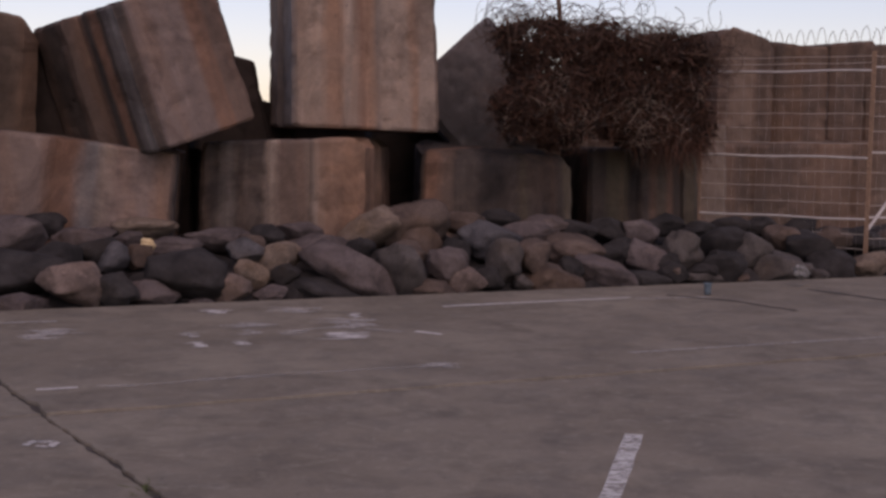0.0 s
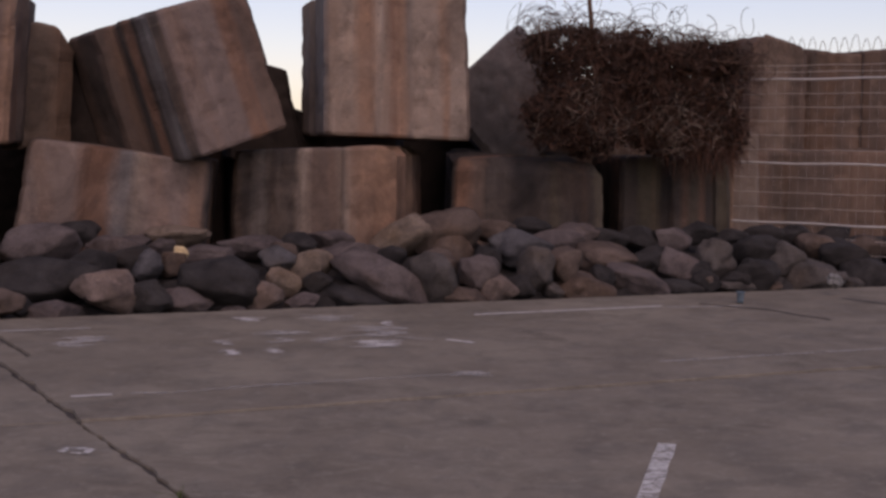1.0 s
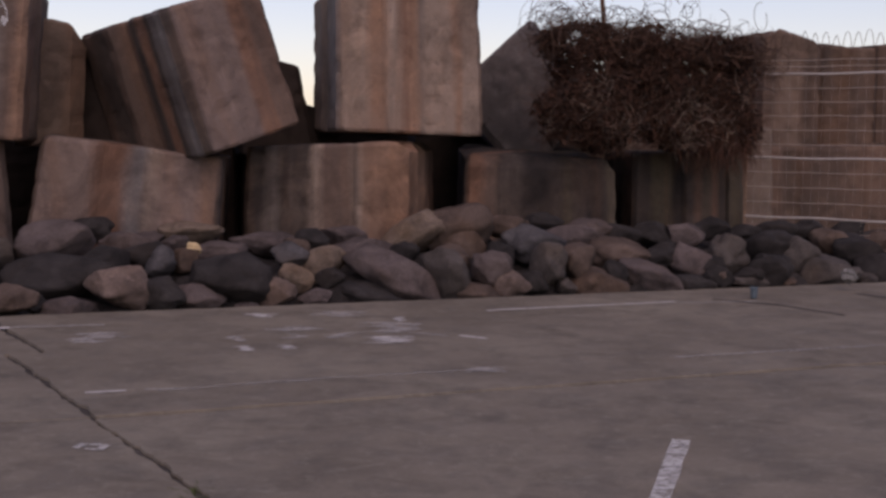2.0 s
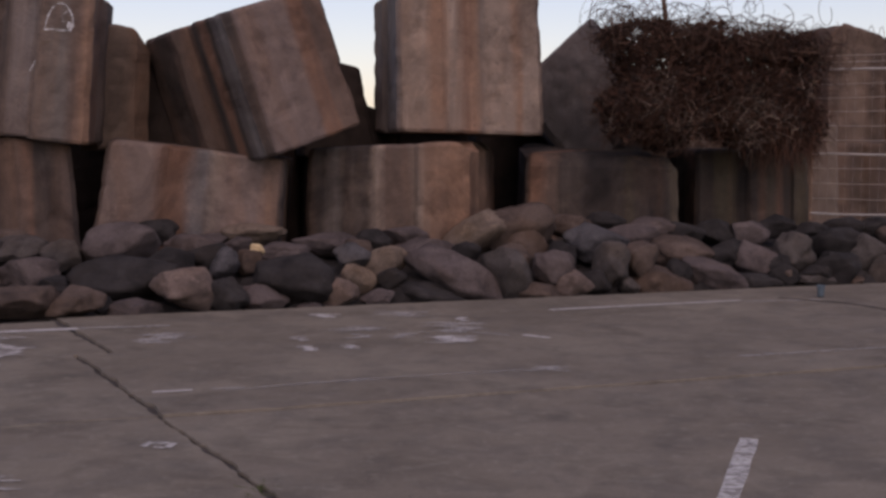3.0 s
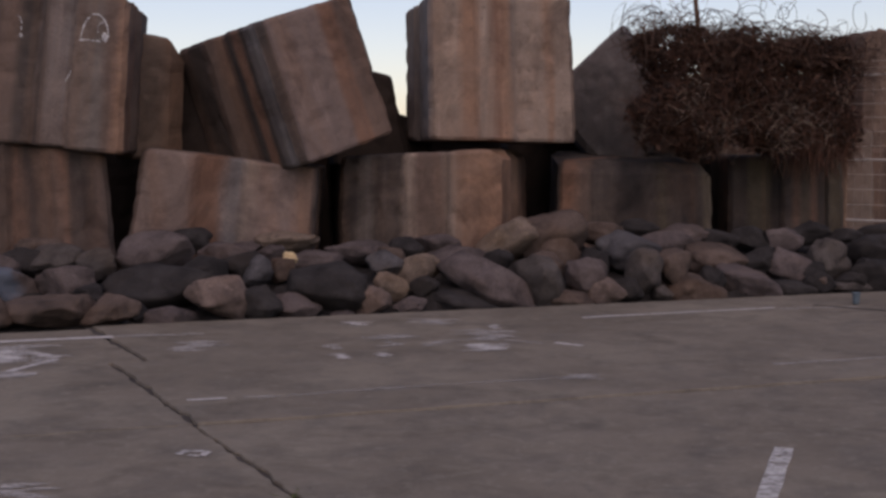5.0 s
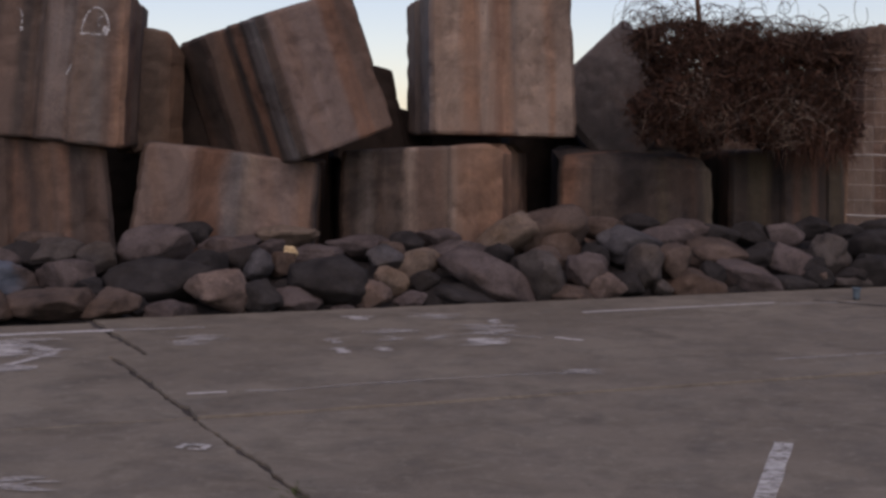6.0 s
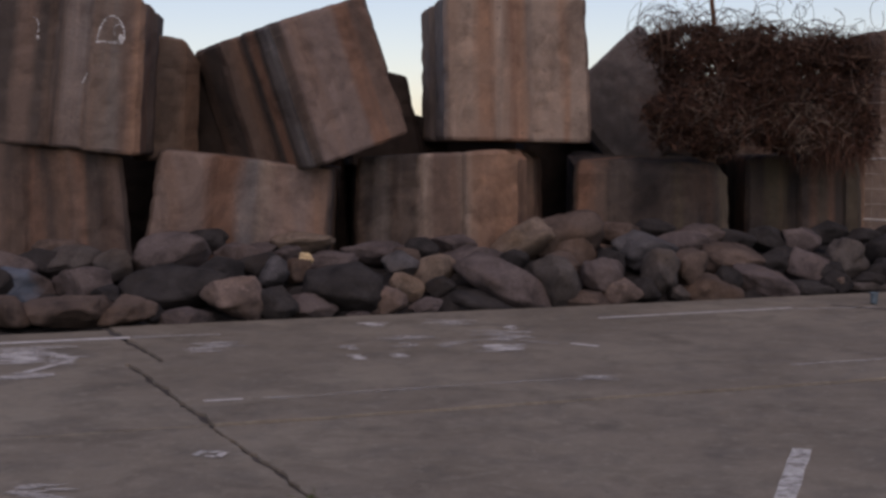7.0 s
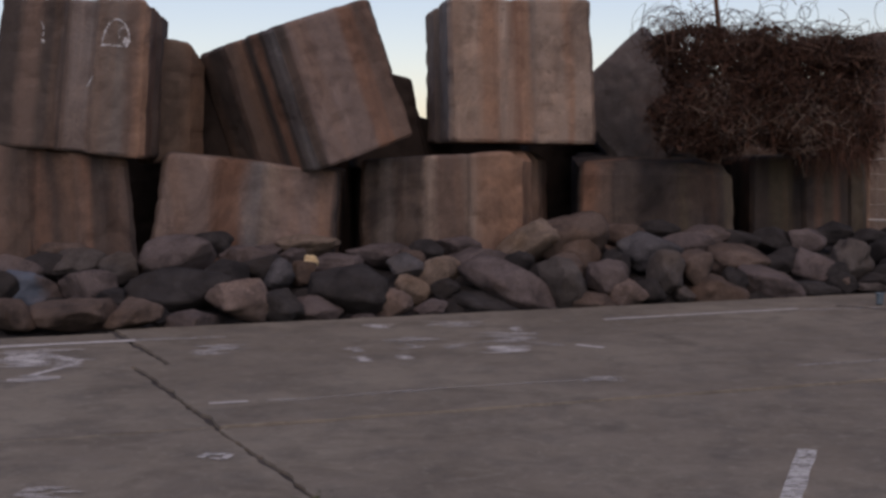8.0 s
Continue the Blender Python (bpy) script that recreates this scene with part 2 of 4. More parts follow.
GREEN = strand_material("dull_green_weeds", (0.05, 0.07, 0.025), (0.11, 0.12, 0.05))


# ---- makers ----
def mesh_of(name, verts, faces, material, smooth=False):
    me = bpy.data.meshes.new(name)
    me.from_pydata([tuple(v) for v in verts], [], faces)
    me.materials.append(material)
    if smooth:
        me.polygons.foreach_set("use_smooth", [True] * len(me.polygons))
    me.update()
    return me


def part(name, bm, material, parent, label=""):
    me = bpy.data.meshes.new(name)
    bm.to_mesh(me)
    bm.free()
    me.materials.append(material)
    ob = new(name, me)
    ob.parent = parent
    return tagged(ob, label)


def mesh_part(name, verts, faces, material, parent, label="", smooth=False):
    ob = new(name, mesh_of(name, verts, faces, material, smooth))
    ob.parent = parent
    return tagged(ob, label)


def tube(points, radius, sides=5):
    """Vertices and faces of a tube along points."""
    pts = [Vector(q) for q in points]
    verts, faces = [], []
    for i, q in enumerate(pts):
        way = (pts[min(i + 1, len(pts) - 1)] - pts[max(i - 1, 0)]).normalized()
        side = way.cross(Vector((0.31, 0.17, 0.93))).normalized()
        other = way.cross(side)
        r = radius[i] if isinstance(radius, (list, tuple)) else radius
        verts += [q + (side * math.cos(2 * math.pi * k / sides) + other * math.sin(2 * math.pi * k / sides)) * r for k in range(sides)]
    for i in range(len(pts) - 1):
        for k in range(sides):
            a, b = i * sides + k, i * sides + (k + 1) % sides
            faces.append((a, b, b + sides, a + sides))
    faces.append(tuple(range(sides))[::-1])
    faces.append(tuple(range(len(verts) - sides, len(verts))))
    return verts, faces


class Bunch:
    """Many strands gathered in one mesh."""

    def __init__(self):
        self.verts, self.faces = [], []

    def add(self, made):
        n = len(self.verts)
        self.verts += made[0]
        self.faces += [tuple(i + n for i in f) for f in made[1]]


BLOCK_SEED = [0]


def block(x, y, z, yaw, tilt, low, top, high, lean, slope, label, grooves=(), chamfer=0.06, depth=None, pitch=0.0, nick_left=0.0, nick_right=0.0, flank=0.10, brow=0.0, tone="warm"):
    """A grooved concrete armour cube: origin at the middle of the front's lower edge, front towards -y.
    grooves: (place across the width from -0.5 to 0.5, width as a part of it, depth in metres)."""
    BLOCK_SEED[0] += 1
    seed = BLOCK_SEED[0] * 7.3
    depth = depth or max(low, 1.5)
    cell = 0.055
    # plan outline, u from -0.5 to 0.5 and v from 0 (front) to 1 (back)
    cu, cv = chamfer / low, chamfer / depth
    nf, ns = max(12, int(low / (cell * 0.6))), max(16, int(depth / cell))
    ring = []
    for i in range(nf + 1):
        u = -0.5 + cu + (1 - 2 * cu) * i / nf
        dip = 0.0
        for at, wide, deep in grooves:
            k = abs(u - at) / (wide / 2)
            if k < 1:
                dip += deep * min(1.0, (1.0 - k) / 0.30)
        ring.append((u, dip / depth))
    for sign in (1, -1):
        line = []
        for i in range(ns + 1):
            v = cv + (1 - 2 * cv) * i / ns
            k = abs(v - 0.5) / 0.13
            dip = flank * min(1.0, max(0.0, 1.0 - k) / 0.35) if grooves else 0
            line.append((sign * (0.5 - dip / low), v))
        if sign == 1:
            ring += line
            ring += [(0.5 - cu - (1 - 2 * cu) * i / ns, 1.0) for i in range(ns + 1)]
        else:
            ring += line[::-1]
    count = len(ring)
    wrap = [u if i <= nf else (2.2 if v >= 1.0 else math.copysign(0.5 + v * depth / low, u)) for i, (u, v) in enumerate(ring)]
    levels = [(0.0, 0.045), (0.006, 0.02), (0.02, 0.005)]
    nz = max(8, int(high / cell))
    levels += [(0.03 + 0.94 * i / nz, 0.0) for i in range(nz + 1)]
    levels += [(0.98, 0.006), (0.994, 0.022), (1.0, 0.05)]
    verts = []

    def place(u, v, k, inset):
        wide = low + (top - low) * k
        uu = u * (wide - 2 * inset)
        vv = inset + v * (depth - 2 * inset)
        vv += max(0.0, (k - 1) * high + brow) * 1.1 * (1 - v)
        taper = (low - top) * 0.4 * k
        vv = taper + vv * (depth - 2 * taper) / depth
        h = k * high + k * slope * u
        for nick, gone in ((nick_left, -u * wide), (nick_right, u * wide)):
            if nick:
                h = min(h, high + slope * u - 1.25 * max(0.0, gone - wide / 2 + nick))
        p = Vector((uu + lean * k, vv, h))
        q = p * 1.0 + Vector((seed, seed * 0.7, 0))
        p += noise.noise_vector(q * 1.3) * 0.011 + noise.noise_vector(q * 6.0) * 0.0045
        # chipped edges
        edge = max(abs(u) * 2, abs(v - 0.5) * 2, abs(k - 0.5) * 2)
        if edge > 0.96:
            p += (Vector((lean * k, depth / 2, high / 2)) - p).normalized() * max(0, noise.noise(q * 6.5) + 0.05) * 0.035
        return p

    for k, inset in levels:
        for u, v in ring:
            verts.append(place(u, v, k, inset))
    faces = []
    for j in range(len(levels) - 1):
        for i in range(count):
            a, b = j * count + i, j * count + (i + 1) % count
            faces.append((a, b, b + count, a + count))
    for end in (0, 1):
        last = (len(levels) - 1) * count if end else 0
        k = 1.0 if end else 0.0
        rows = [last]
        for s in (0.75, 0.4):
            rows.append(len(verts))
            for u, v in ring:
                verts.append(place(u * s, 0.5 + (v - 0.5) * s, k, 0.05))
        for a0, b0 in zip(rows, rows[1:]):
            for i in range(count):
                j = (i + 1) % count
                quad = (a0 + i, a0 + j, b0 + j, b0 + i)
                faces.append(quad if end else quad[::-1])
        tip = tuple(range(rows[-1], rows[-1] + count))
        faces.append(tip if end else tip[::-1])
    me = mesh_of("concrete_block", verts, faces, CONCRETE[tone])
    me.attributes.new("across", "FLOAT", "POINT").data.foreach_set("value", [wrap[i % count] for i in range(len(verts))])
    ob = new("concrete_block", me)
    ob.matrix_world = pose(x, y, z, 0, 0, yaw) @ pose(0, 0, 0, 0, -tilt, 0) @ pose(0, 0, 0, pitch)
    return tagged(ob, label, "concrete block", "breakwater blocks")


ROCK_SEED = [0]


def boulder(x, y, z, rx, ry, rz, tilt, turn, tone, rough, label):
    ROCK_SEED[0] += 1
    seed = ROCK_SEED[0]
    rnd = random.Random(seed * 17 + 3)
    bm = bmesh.new()
    bmesh.ops.create_icosphere(bm, subdivisions=4, radius=1.0)
    cuts = []
    for _ in range(9 if rough < 0.25 else 12):
        way = Vector((rnd.gauss(0, 1), rnd.gauss(0, 1), rnd.gauss(0, 0.9))).normalized()
        cuts.append((way, rnd.uniform(0.58, 0.86) if rough < 0.25 else rnd.uniform(0.50, 0.80)))
    off = Vector((seed * 3.1, seed * 1.7, seed * 0.9))
    for v in bm.verts:
        p = v.co.copy()
        p *= 1.06 + rough * 1.5 * noise.noise(p * 1.1 + off) + rough * 0.7 * noise.noise(p * 2.3 + off)
        for way, far in cuts:
            over = p.dot(way) - far
            if over > 0:
                # worn flats with softly rounded rims
                p -= way * (over - 0.10 * (1 - math.exp(-over / 0.10)) * 0.6) * 0.95
        p *= 1 + 0.07 * noise.noise(p * 3.3 + off) + 0.04 * noise.noise(p * 7 + off) + 0.022 * noise.noise(p * 15 + off)
        v.co = p
    lo = [min(v.co[i] for v in bm.verts) for i in range(3)]
    hi = [max(v.co[i] for v in bm.verts) for i in range(3)]
    for v in bm.verts:
        q = [2 * (v.co[i] - lo[i]) / (hi[i] - lo[i]) - 1 for i in range(3)]
        v.co = (q[0] * rx, q[1] * ry, q[2] * rz)
    for f in bm.faces:
        f.smooth = True
    me = bpy.data.meshes.new("boulder")
    bm.to_mesh(me)
    bm.free()
    me.materials.append(ROCK[tone])
    ob = new("boulder", me)
    ob.matrix_world = pose(x, y, z, 0, tilt, 0) @ pose(0, 0, 0, 0, 0, turn * 0.4)
    return tagged(ob, label, "boulder", "boulders of the rock bank")


# ---- ground and paving ----
ALONG = radians(24.5)                      # the way of the quay and of the block wall
U = Vector((math.cos(ALONG), math.sin(ALONG), 0))
N = Vector((-math.sin(ALONG), math.cos(ALONG), 0))
EDGE = Vector((0, 12.35, 0))               # a point on the paving's outer edge


def quay(s, w, z=0.0):
    """A place s metres along the paving's edge and w metres beyond it."""
    p = EDGE + U * s + N * w
    return Vector((p.x, p.y, z))


def ground_sheet():
    bm = bmesh.new()
    bmesh.ops.create_grid(bm, x_segments=24, y_segments=24, size=2500)
    for v in bm.verts:
        v.co.z = -0.16
    me = bpy.data.meshes.new("ground")
    bm.to_mesh(me)
    bm.free()
    me.materials.append(SOIL)
    tagged(new("ground", me), "dark gritty ground below the paving and the rocks", "ground", kind="structure")


ground_sheet()
pavement = tagged(new("pavement"), "worn grey-brown concrete quay paving with open joints", "pavement", kind="structure")


def slab(corners, seed):
    """A paving slab with slightly ragged, rounded edges; corners counterclockwise (x, y)."""
    pts = []
    for a, b in zip(corners, corners[1:] + corners[:1]):
        a, b = Vector((*a, 0)), Vector((*b, 0))
        n = max(2, min(900, int((b - a).length / 0.05)))
        side = Vector((-(b - a).y, (b - a).x, 0)).normalized()
        for i in range(n):
            p = a.lerp(b, i / n)
            jag = 0.022 * noise.noise(p * 2.3 + Vector((seed, 0, 0))) + 0.022 * noise.noise(p * 7 + Vector((0, seed, 0))) + 0.014 * noise.noise(p * 23 + Vector((seed, seed, 0)))
            pts.append(p + side * (jag + 0.004))
    n = len(pts)
    mid = sum(pts, Vector()) / n
    verts, faces = [], []
    for z, inset in ((-0.15, 0.0), (-0.012, 0.0), (-0.0012 * (seed - 1), 0.004)):
        for i, p in enumerate(pts):
            way = (pts[(i + 1) % n] - pts[i - 1]).normalized()
            verts.append(p + Vector((-way.y, way.x, 0)) * inset + Vector((0, 0, z)))
    for j in range(2):
        for i in range(n):
            a, b = j * n + i, j * n + (i + 1) % n
            faces.append((a, b, b + n, a + n))
    faces.append(tuple(range(2 * n, 3 * n)))
    mesh_part("slab", verts, faces, PAVING, pavement)


def joint(w):
    """Where the joint that runs towards the camera crosses the line w metres from the edge: metres along."""
    a, b = Vector((-3.28, 8.34, 0)) - EDGE, Vector((-1.27, 5.23, 0)) - EDGE
    sa, wa, sb, wb = a.dot(U), a.dot(N), b.dot(U), b.dot(N)
    return sa + (sb - sa) * (w - wa) / (wb - wa)


def far_joint(w):
    a, b = Vector((-3.95, 9.85, 0)) - EDGE, Vector((-3.15, 8.60, 0)) - EDGE
    sa, wa, sb, wb = a.dot(U), a.dot(N), b.dot(U), b.dot(N)
    return sa + (sb - sa) * (w - wa) / (wb - wa)


SEAM = (Vector((-0.73, 7.2, 0)) - EDGE).dot(N)       # the cross joint
ROWEND = (Vector((-3.25, 8.45, 0)) - EDGE).dot(N)    # where the two joints do not meet
FAR_LEFT, FAR_RIGHT, BEHIND = -45.0, 45.0, -34.0


def flat(s, w):
    p = quay(s, w)
    return (p.x, p.y)


def slab_between(s0, w0, s1, w1, s2, w2, s3, w3, seed):
    slab([flat(s0, w0), flat(s1, w1), flat(s2, w2), flat(s3, w3)], seed)


G = 0.0150


def joint_dirt(a, b):
    """Dirt that fills a joint to just below the paving."""
    a, b = Vector((*a, -0.022)), Vector((*b, -0.022))
    side = Vector((-(b - a).y, (b - a).x, 0)).normalized() * 0.06
    n = max(2, int((b - a).length / 0.1))
    verts, faces = [], []
    for i in range(n + 1):
        p = a.lerp(b, i / n)
        for k in (-1, 1):
            verts.append(p + side * k + Vector((0, 0, 0.004 * noise.noise(p * 12 + Vector((k, 0, 0))))))
    for i in range(n):
        faces.append((2 * i, 2 * i + 2, 2 * i + 3, 2 * i + 1))
    mesh_part("joint_dirt", verts, faces, SOIL, pavement, "dark dirt in the open joint")


joint_dirt(flat(joint(-14.0), -14.0), flat(joint(ROWEND), ROWEND))
joint_dirt(flat(far_joint(ROWEND), ROWEND), flat(far_joint(0), 0))
joint_dirt(flat(joint(SEAM), SEAM - 0.024), flat(FAR_RIGHT, SEAM - 0.024))
slab([flat(joint(SEAM) + G, SEAM), flat(FAR_RIGHT, SEAM), flat(FAR_RIGHT, -0.05), flat(far_joint(0) + G, -0.22), flat(far_joint(ROWEND) + G, ROWEND), flat(joint(ROWEND) + G, ROWEND)], 1.0)
slab([flat(FAR_LEFT, SEAM), flat(joint(SEAM) - G, SEAM), flat(joint(ROWEND) - G, ROWEND), flat(far_joint(ROWEND) - G, ROWEND), flat(far_joint(0) - G, -0.4), flat(FAR_LEFT, -0.4)], 2.0)
slab_between(FAR_LEFT, BEHIND, joint(BEHIND) - G, BEHIND, joint(SEAM) - G, SEAM - 0.001, FAR_LEFT, SEAM - 0.001, 3.0)
slab_between(joint(BEHIND) + G, BEHIND, FAR_RIGHT, BEHIND, FAR_RIGHT, SEAM - 0.05, joint(SEAM) + G, SEAM - 0.05, 4.0)

# ---- road paint ----
def stripe(name, a, b, wide, material, label, wobble=0.0):
    """A painted bar from a to b (x, y), 4 mm above the paving."""
    a, b = Vector((*a, 0.004)), Vector((*b, 0.004))
    n = max(2, int((b - a).length / 0.08))
    side = Vector((-(b - a).y, (b - a).x, 0)).normalized()
    verts, faces = [], []
    for i in range(n + 1):
        p = a.lerp(b, i / n)
        for k in (-0.5, 0.5):
            verts.append(p + side * (k * wide + wobble * noise.noise(p * 4 + Vector((k * 9, 0, 0)))))
    for i in range(n):
        faces.append((2 * i, 2 * i + 1, 2 * i + 3, 2 * i + 2)[::-1])
    ob = new(name, mesh_of(name, verts, faces, material))
    return tagged(ob, label, "road marking", "worn paint on the paving", kind="structure")


def smear(x, y, rx, ry, turn, material, label):
    """An uneven worn patch of paint."""
    rnd = random.Random(int(x * 100) + int(y * 37))
    verts, faces = [], []
    for k in range(9):
        # thin worn streaks, one beside the other
        cx, cy = rnd.uniform(-0.55, 0.55) * rx, (k / 4 - 1) * ry * 0.85
        hx, hy = rx * rnd.uniform(0.35, 0.8), max(0.014, ry * rnd.uniform(0.08, 0.22))
        first = len(verts)
        for i in range(36):
            a = 2 * math.pi * i / 36
            q = Vector((math.cos(a), math.sin(a), x * 3 + y + k))
            r = 0.9 + 0.45 * noise.noise(q * 1.8) + 0.3 * noise.noise(q * 5)
            verts.append(pose(x, y, 0.005 + 0.0004 * k, 0, 0, turn) @ Vector((cx + hx * r * math.cos(a), cy + hy * r * math.sin(a), 0)))
        faces.append(tuple(range(first, first + 36)))
    ob = new("paint_patch", mesh_of("paint_patch", verts, faces, material))
    return tagged(ob, label, "road marking", "worn paint on the paving", kind="structure")


stripe("parking_line", (1.008, 6.312), (0.538, 4.382), 0.095, PAINT, "white painted parking line, chipped and worn", 0.008)
stripe("painted_line", (0.006, 11.15), (1.841, 12.043), 0.07, FADED, "faded white line near the rock bank", 0.01)
stripe("painted_line", (1.87, 11.959), (2.638, 12.182), 0.06, GHOST, "almost vanished white line near the rock bank", 0.01)
stripe("painted_line", (-6.519, 8.369), (-3.771, 9.611), 0.12, FADED, "faded white line crossing the joint", 0.01)
stripe("painted_line", (-3.771, 9.611), (-3.087, 9.85), 0.07, GHOST, "almost vanished white line beside the joint", 0.01)
stripe("painted_line", (-2.371, 7.171), (-2.151, 7.259), 0.05, FADED, "faded white line fragment", 0.01)
stripe("painted_line", (-2.056, 7.302), (-1.844, 7.374), 0.03, GHOST, "almost vanished line fragment on the paving", 0.01)
stripe("painted_line", (-1.507, 7.547), (-1.098, 7.694), 0.035, GHOST, "almost vanished line fragment on the paving", 0.01)
stripe("painted_line", (-0.144, 8.089), (0.059, 8.208), 0.03, GHOST, "almost vanished line fragment on the paving", 0.01)
stripe("painted_line", (1.338, 8.829), (3.928, 9.952), 0.035, GHOST, "faded pale line along the paving", 0.01)
stripe("painted_line", (-0.612, 9.763), (-0.296, 9.613), 0.04, GHOST, "faded fragment of white line", 0.01)
stripe("painted_line", (-0.209, 9.648), (0.009, 9.524), 0.06, FADED, "short faded fragment of white line", 0.01)
stripe("painted_line", (-1.969, 7.280), (-1.182, 7.704), 0.07, TRACE, "last trace of a pale line beside the seam", 0.012)
stripe("painted_line", (-1.182, 7.704), (0.108, 8.252), 0.05, TRACE, "last trace of a pale line beside the seam", 0.012)
stripe("painted_line", (-0.116, 8.126), (0.115, 8.232), 0.05, GHOST, "almost vanished line fragment on the paving", 0.012)
stripe("painted_line", (-4.426, 8.707), (-4.060, 8.770), 0.13, FADED, "broad bar of an old white painted letter", 0.012)
stripe("painted_line", (-4.081, 8.767), (-3.789, 8.568), 0.1, FADED, "bent bar of an old white painted letter", 0.012)
stripe("painted_line", (-3.769, 8.521), (-3.892, 8.001), 0.07, FADED, "slanting bar of an old white painted letter", 0.012)
stripe("painted_line", (-3.974, 7.801), (-3.659, 7.938), 0.1, FADED, "lower bar of an old white painted letter", 0.012)
stripe("painted_line", (-2.003, 10.623), (-1.835, 10.462), 0.06, FADED, "short faded fragment of white line", 0.012)
stripe("painted_line", (-1.520, 10.670), (-1.070, 10.896), 0.07, GHOST, "faded fragment of white line", 0.012)
stripe("painted_line", (-1.760, 9.755), (-1.316, 9.860), 0.05, GHOST, "faded fragment of white line", 0.012)
stripe("painted_line", (-1.146, 9.579), (-0.593, 9.993), 0.08, TRACE, "worn bar of an old painted figure", 0.012)
stripe("painted_line", (-0.857, 9.327), (-0.568, 9.550), 0.1, GHOST, "worn bar of an old painted figure", 0.012)
smear(-4.236, 8.758, 0.366, 0.351, 7, GHOST, "worn smear of old white paint")
smear(-4.227, 8.555, 0.253, 0.287, 7, FADED, "worn smear of old white paint")
smear(-3.84, 8.465, 0.124, 0.186, 7, GHOST, "worn smear of old white paint")
smear(-3.81, 7.859, 0.193, 0.121, 7, GHOST, "worn smear of old white paint")
smear(-2.927, 9.183, 0.242, 0.242, 7, GHOST, "worn smear of old white paint")
smear(-1.754, 8.831, 0.091, 0.098, 7, FADED, "worn smear of old white paint")
smear(-1.456, 8.93, 0.075, 0.075, 7, FADED, "worn smear of old white paint")
smear(-1.942, 10.535, 0.128, 0.104, 7, FADED, "worn smear of old white paint")
smear(-1.312, 10.723, 0.248, 0.179, 7, GHOST, "worn smear of old white paint")
smear(-1.503, 9.815, 0.274, 0.09, 7, GHOST, "worn smear of old white paint")
smear(-0.763, 9.994, 0.276, 0.278, 7, GHOST, "worn smear of old white paint")
smear(-0.724, 10.451, 0.086, 0.135, 7, FADED, "worn smear of old white paint")
smear(-0.739, 9.355, 0.207, 0.163, 7, FADED, "worn smear of old white paint")
smear(-1.123, 9.492, 0.11, 0.112, 7, GHOST, "worn smear of old white paint")
smear(0.004, 8.183, 0.13, 0.082, 7, GHOST, "worn smear of old white paint")
smear(-1.903, 9.264, 0.087, 0.108, 7, GHOST, "worn smear of old white paint")
smear(-1.469, 9.437, 0.11, 0.111, 7, GHOST, "worn smear of old white paint")
stripe("painted_mark", (-1.997, 5.863), (-1.978, 5.958), 0.045, PAINT, "chipped corner of a small white painted mark", 0.01)
stripe("painted_mark", (-1.983, 5.945), (-1.863, 5.933), 0.04, PAINT, "chipped bar of a small white painted mark", 0.01)
stripe("painted_mark", (-1.869, 5.841), (-1.863, 5.933), 0.04, FADED, "chipped end of a small white painted mark", 0.01)
stripe("painted_mark", (-1.943, 5.856), (-1.869, 5.841), 0.03, FADED, "worn bar of a small white painted mark", 0.01)
smear(-2.46, 5.15, 0.157, 0.123, 7, GHOST, "pale blotch of old paint and mortar")

def crack(points, wide, label):
    """Dirt packed in a crack of the paving, along points (x, y)."""
    verts, faces = [], []
    for a, b in zip(points, points[1:]):
        a, b = Vector((*a, 0.004)), Vector((*b, 0.004))
        side = Vector((-(b - a).y, (b - a).x, 0)).normalized()
        n = max(2, int((b - a).length / 0.06))
        first = len(verts)
        for i in range(n + 1):
            p = a.lerp(b, i / n)
            p = p + side * 0.05 * noise.noise(p * 3.1)
            thick = wide * (0.35 + 0.65 * abs(noise.noise(p * 5.0)))
            verts += [p - side * thick, p + side * thick]
        faces += [(first + 2 * i, first + 2 * i + 2, first + 2 * i + 3, first + 2 * i + 1) for i in range(n)]
    ob = new("paving_crack", mesh_of("paving_crack", verts, faces, SOIL))
    tagged(ob, label, "crack", "cracks in the paving", kind="structure")


crack([(2.240, 12.290), (2.786, 11.970), (3.247, 11.267)], 0.06, "dark dirt-filled crack near the rock bank")
crack([(3.854, 12.996), (4.512, 12.032)], 0.07, "dark dirt-filled crack near the rock bank")
crack([(-3.455, 6.018), (-2.919, 6.255), (-2.263, 6.430)], 0.005, "thin dark crack across the paving")

# ---- the block wall ----
block(-5.657, 11.861, 0.017, yaw=26, tilt=-1.8, low=2.095, top=1.917, high=1.582, lean=-0.084, slope=-0.182, grooves=((0.1, 0.24, 0.06),), tone="lower_first", label="weathered grooved concrete cube of the lower row, streaked brown")
block(-3.862, 12.712, 0.049, yaw=9, tilt=6.2, low=2.042, top=1.821, high=1.357, lean=0.329, slope=-0.399, grooves=((-0.04, 0.30, 0.06),), chamfer=0.06, tone="lower_second", label="pale brown grooved concrete cube with one rusty groove edge")
block(-1.81, 13.64, -0.043, yaw=-5, tilt=1.2, low=1.92, top=1.83, high=1.527, lean=0.044, slope=0.052, grooves=((0.07, 0.26, 0.07),), chamfer=0.06, depth=2.2, nick_right=0.10, tone="lower_third", label="grooved concrete cube with orange stained end, lower row")
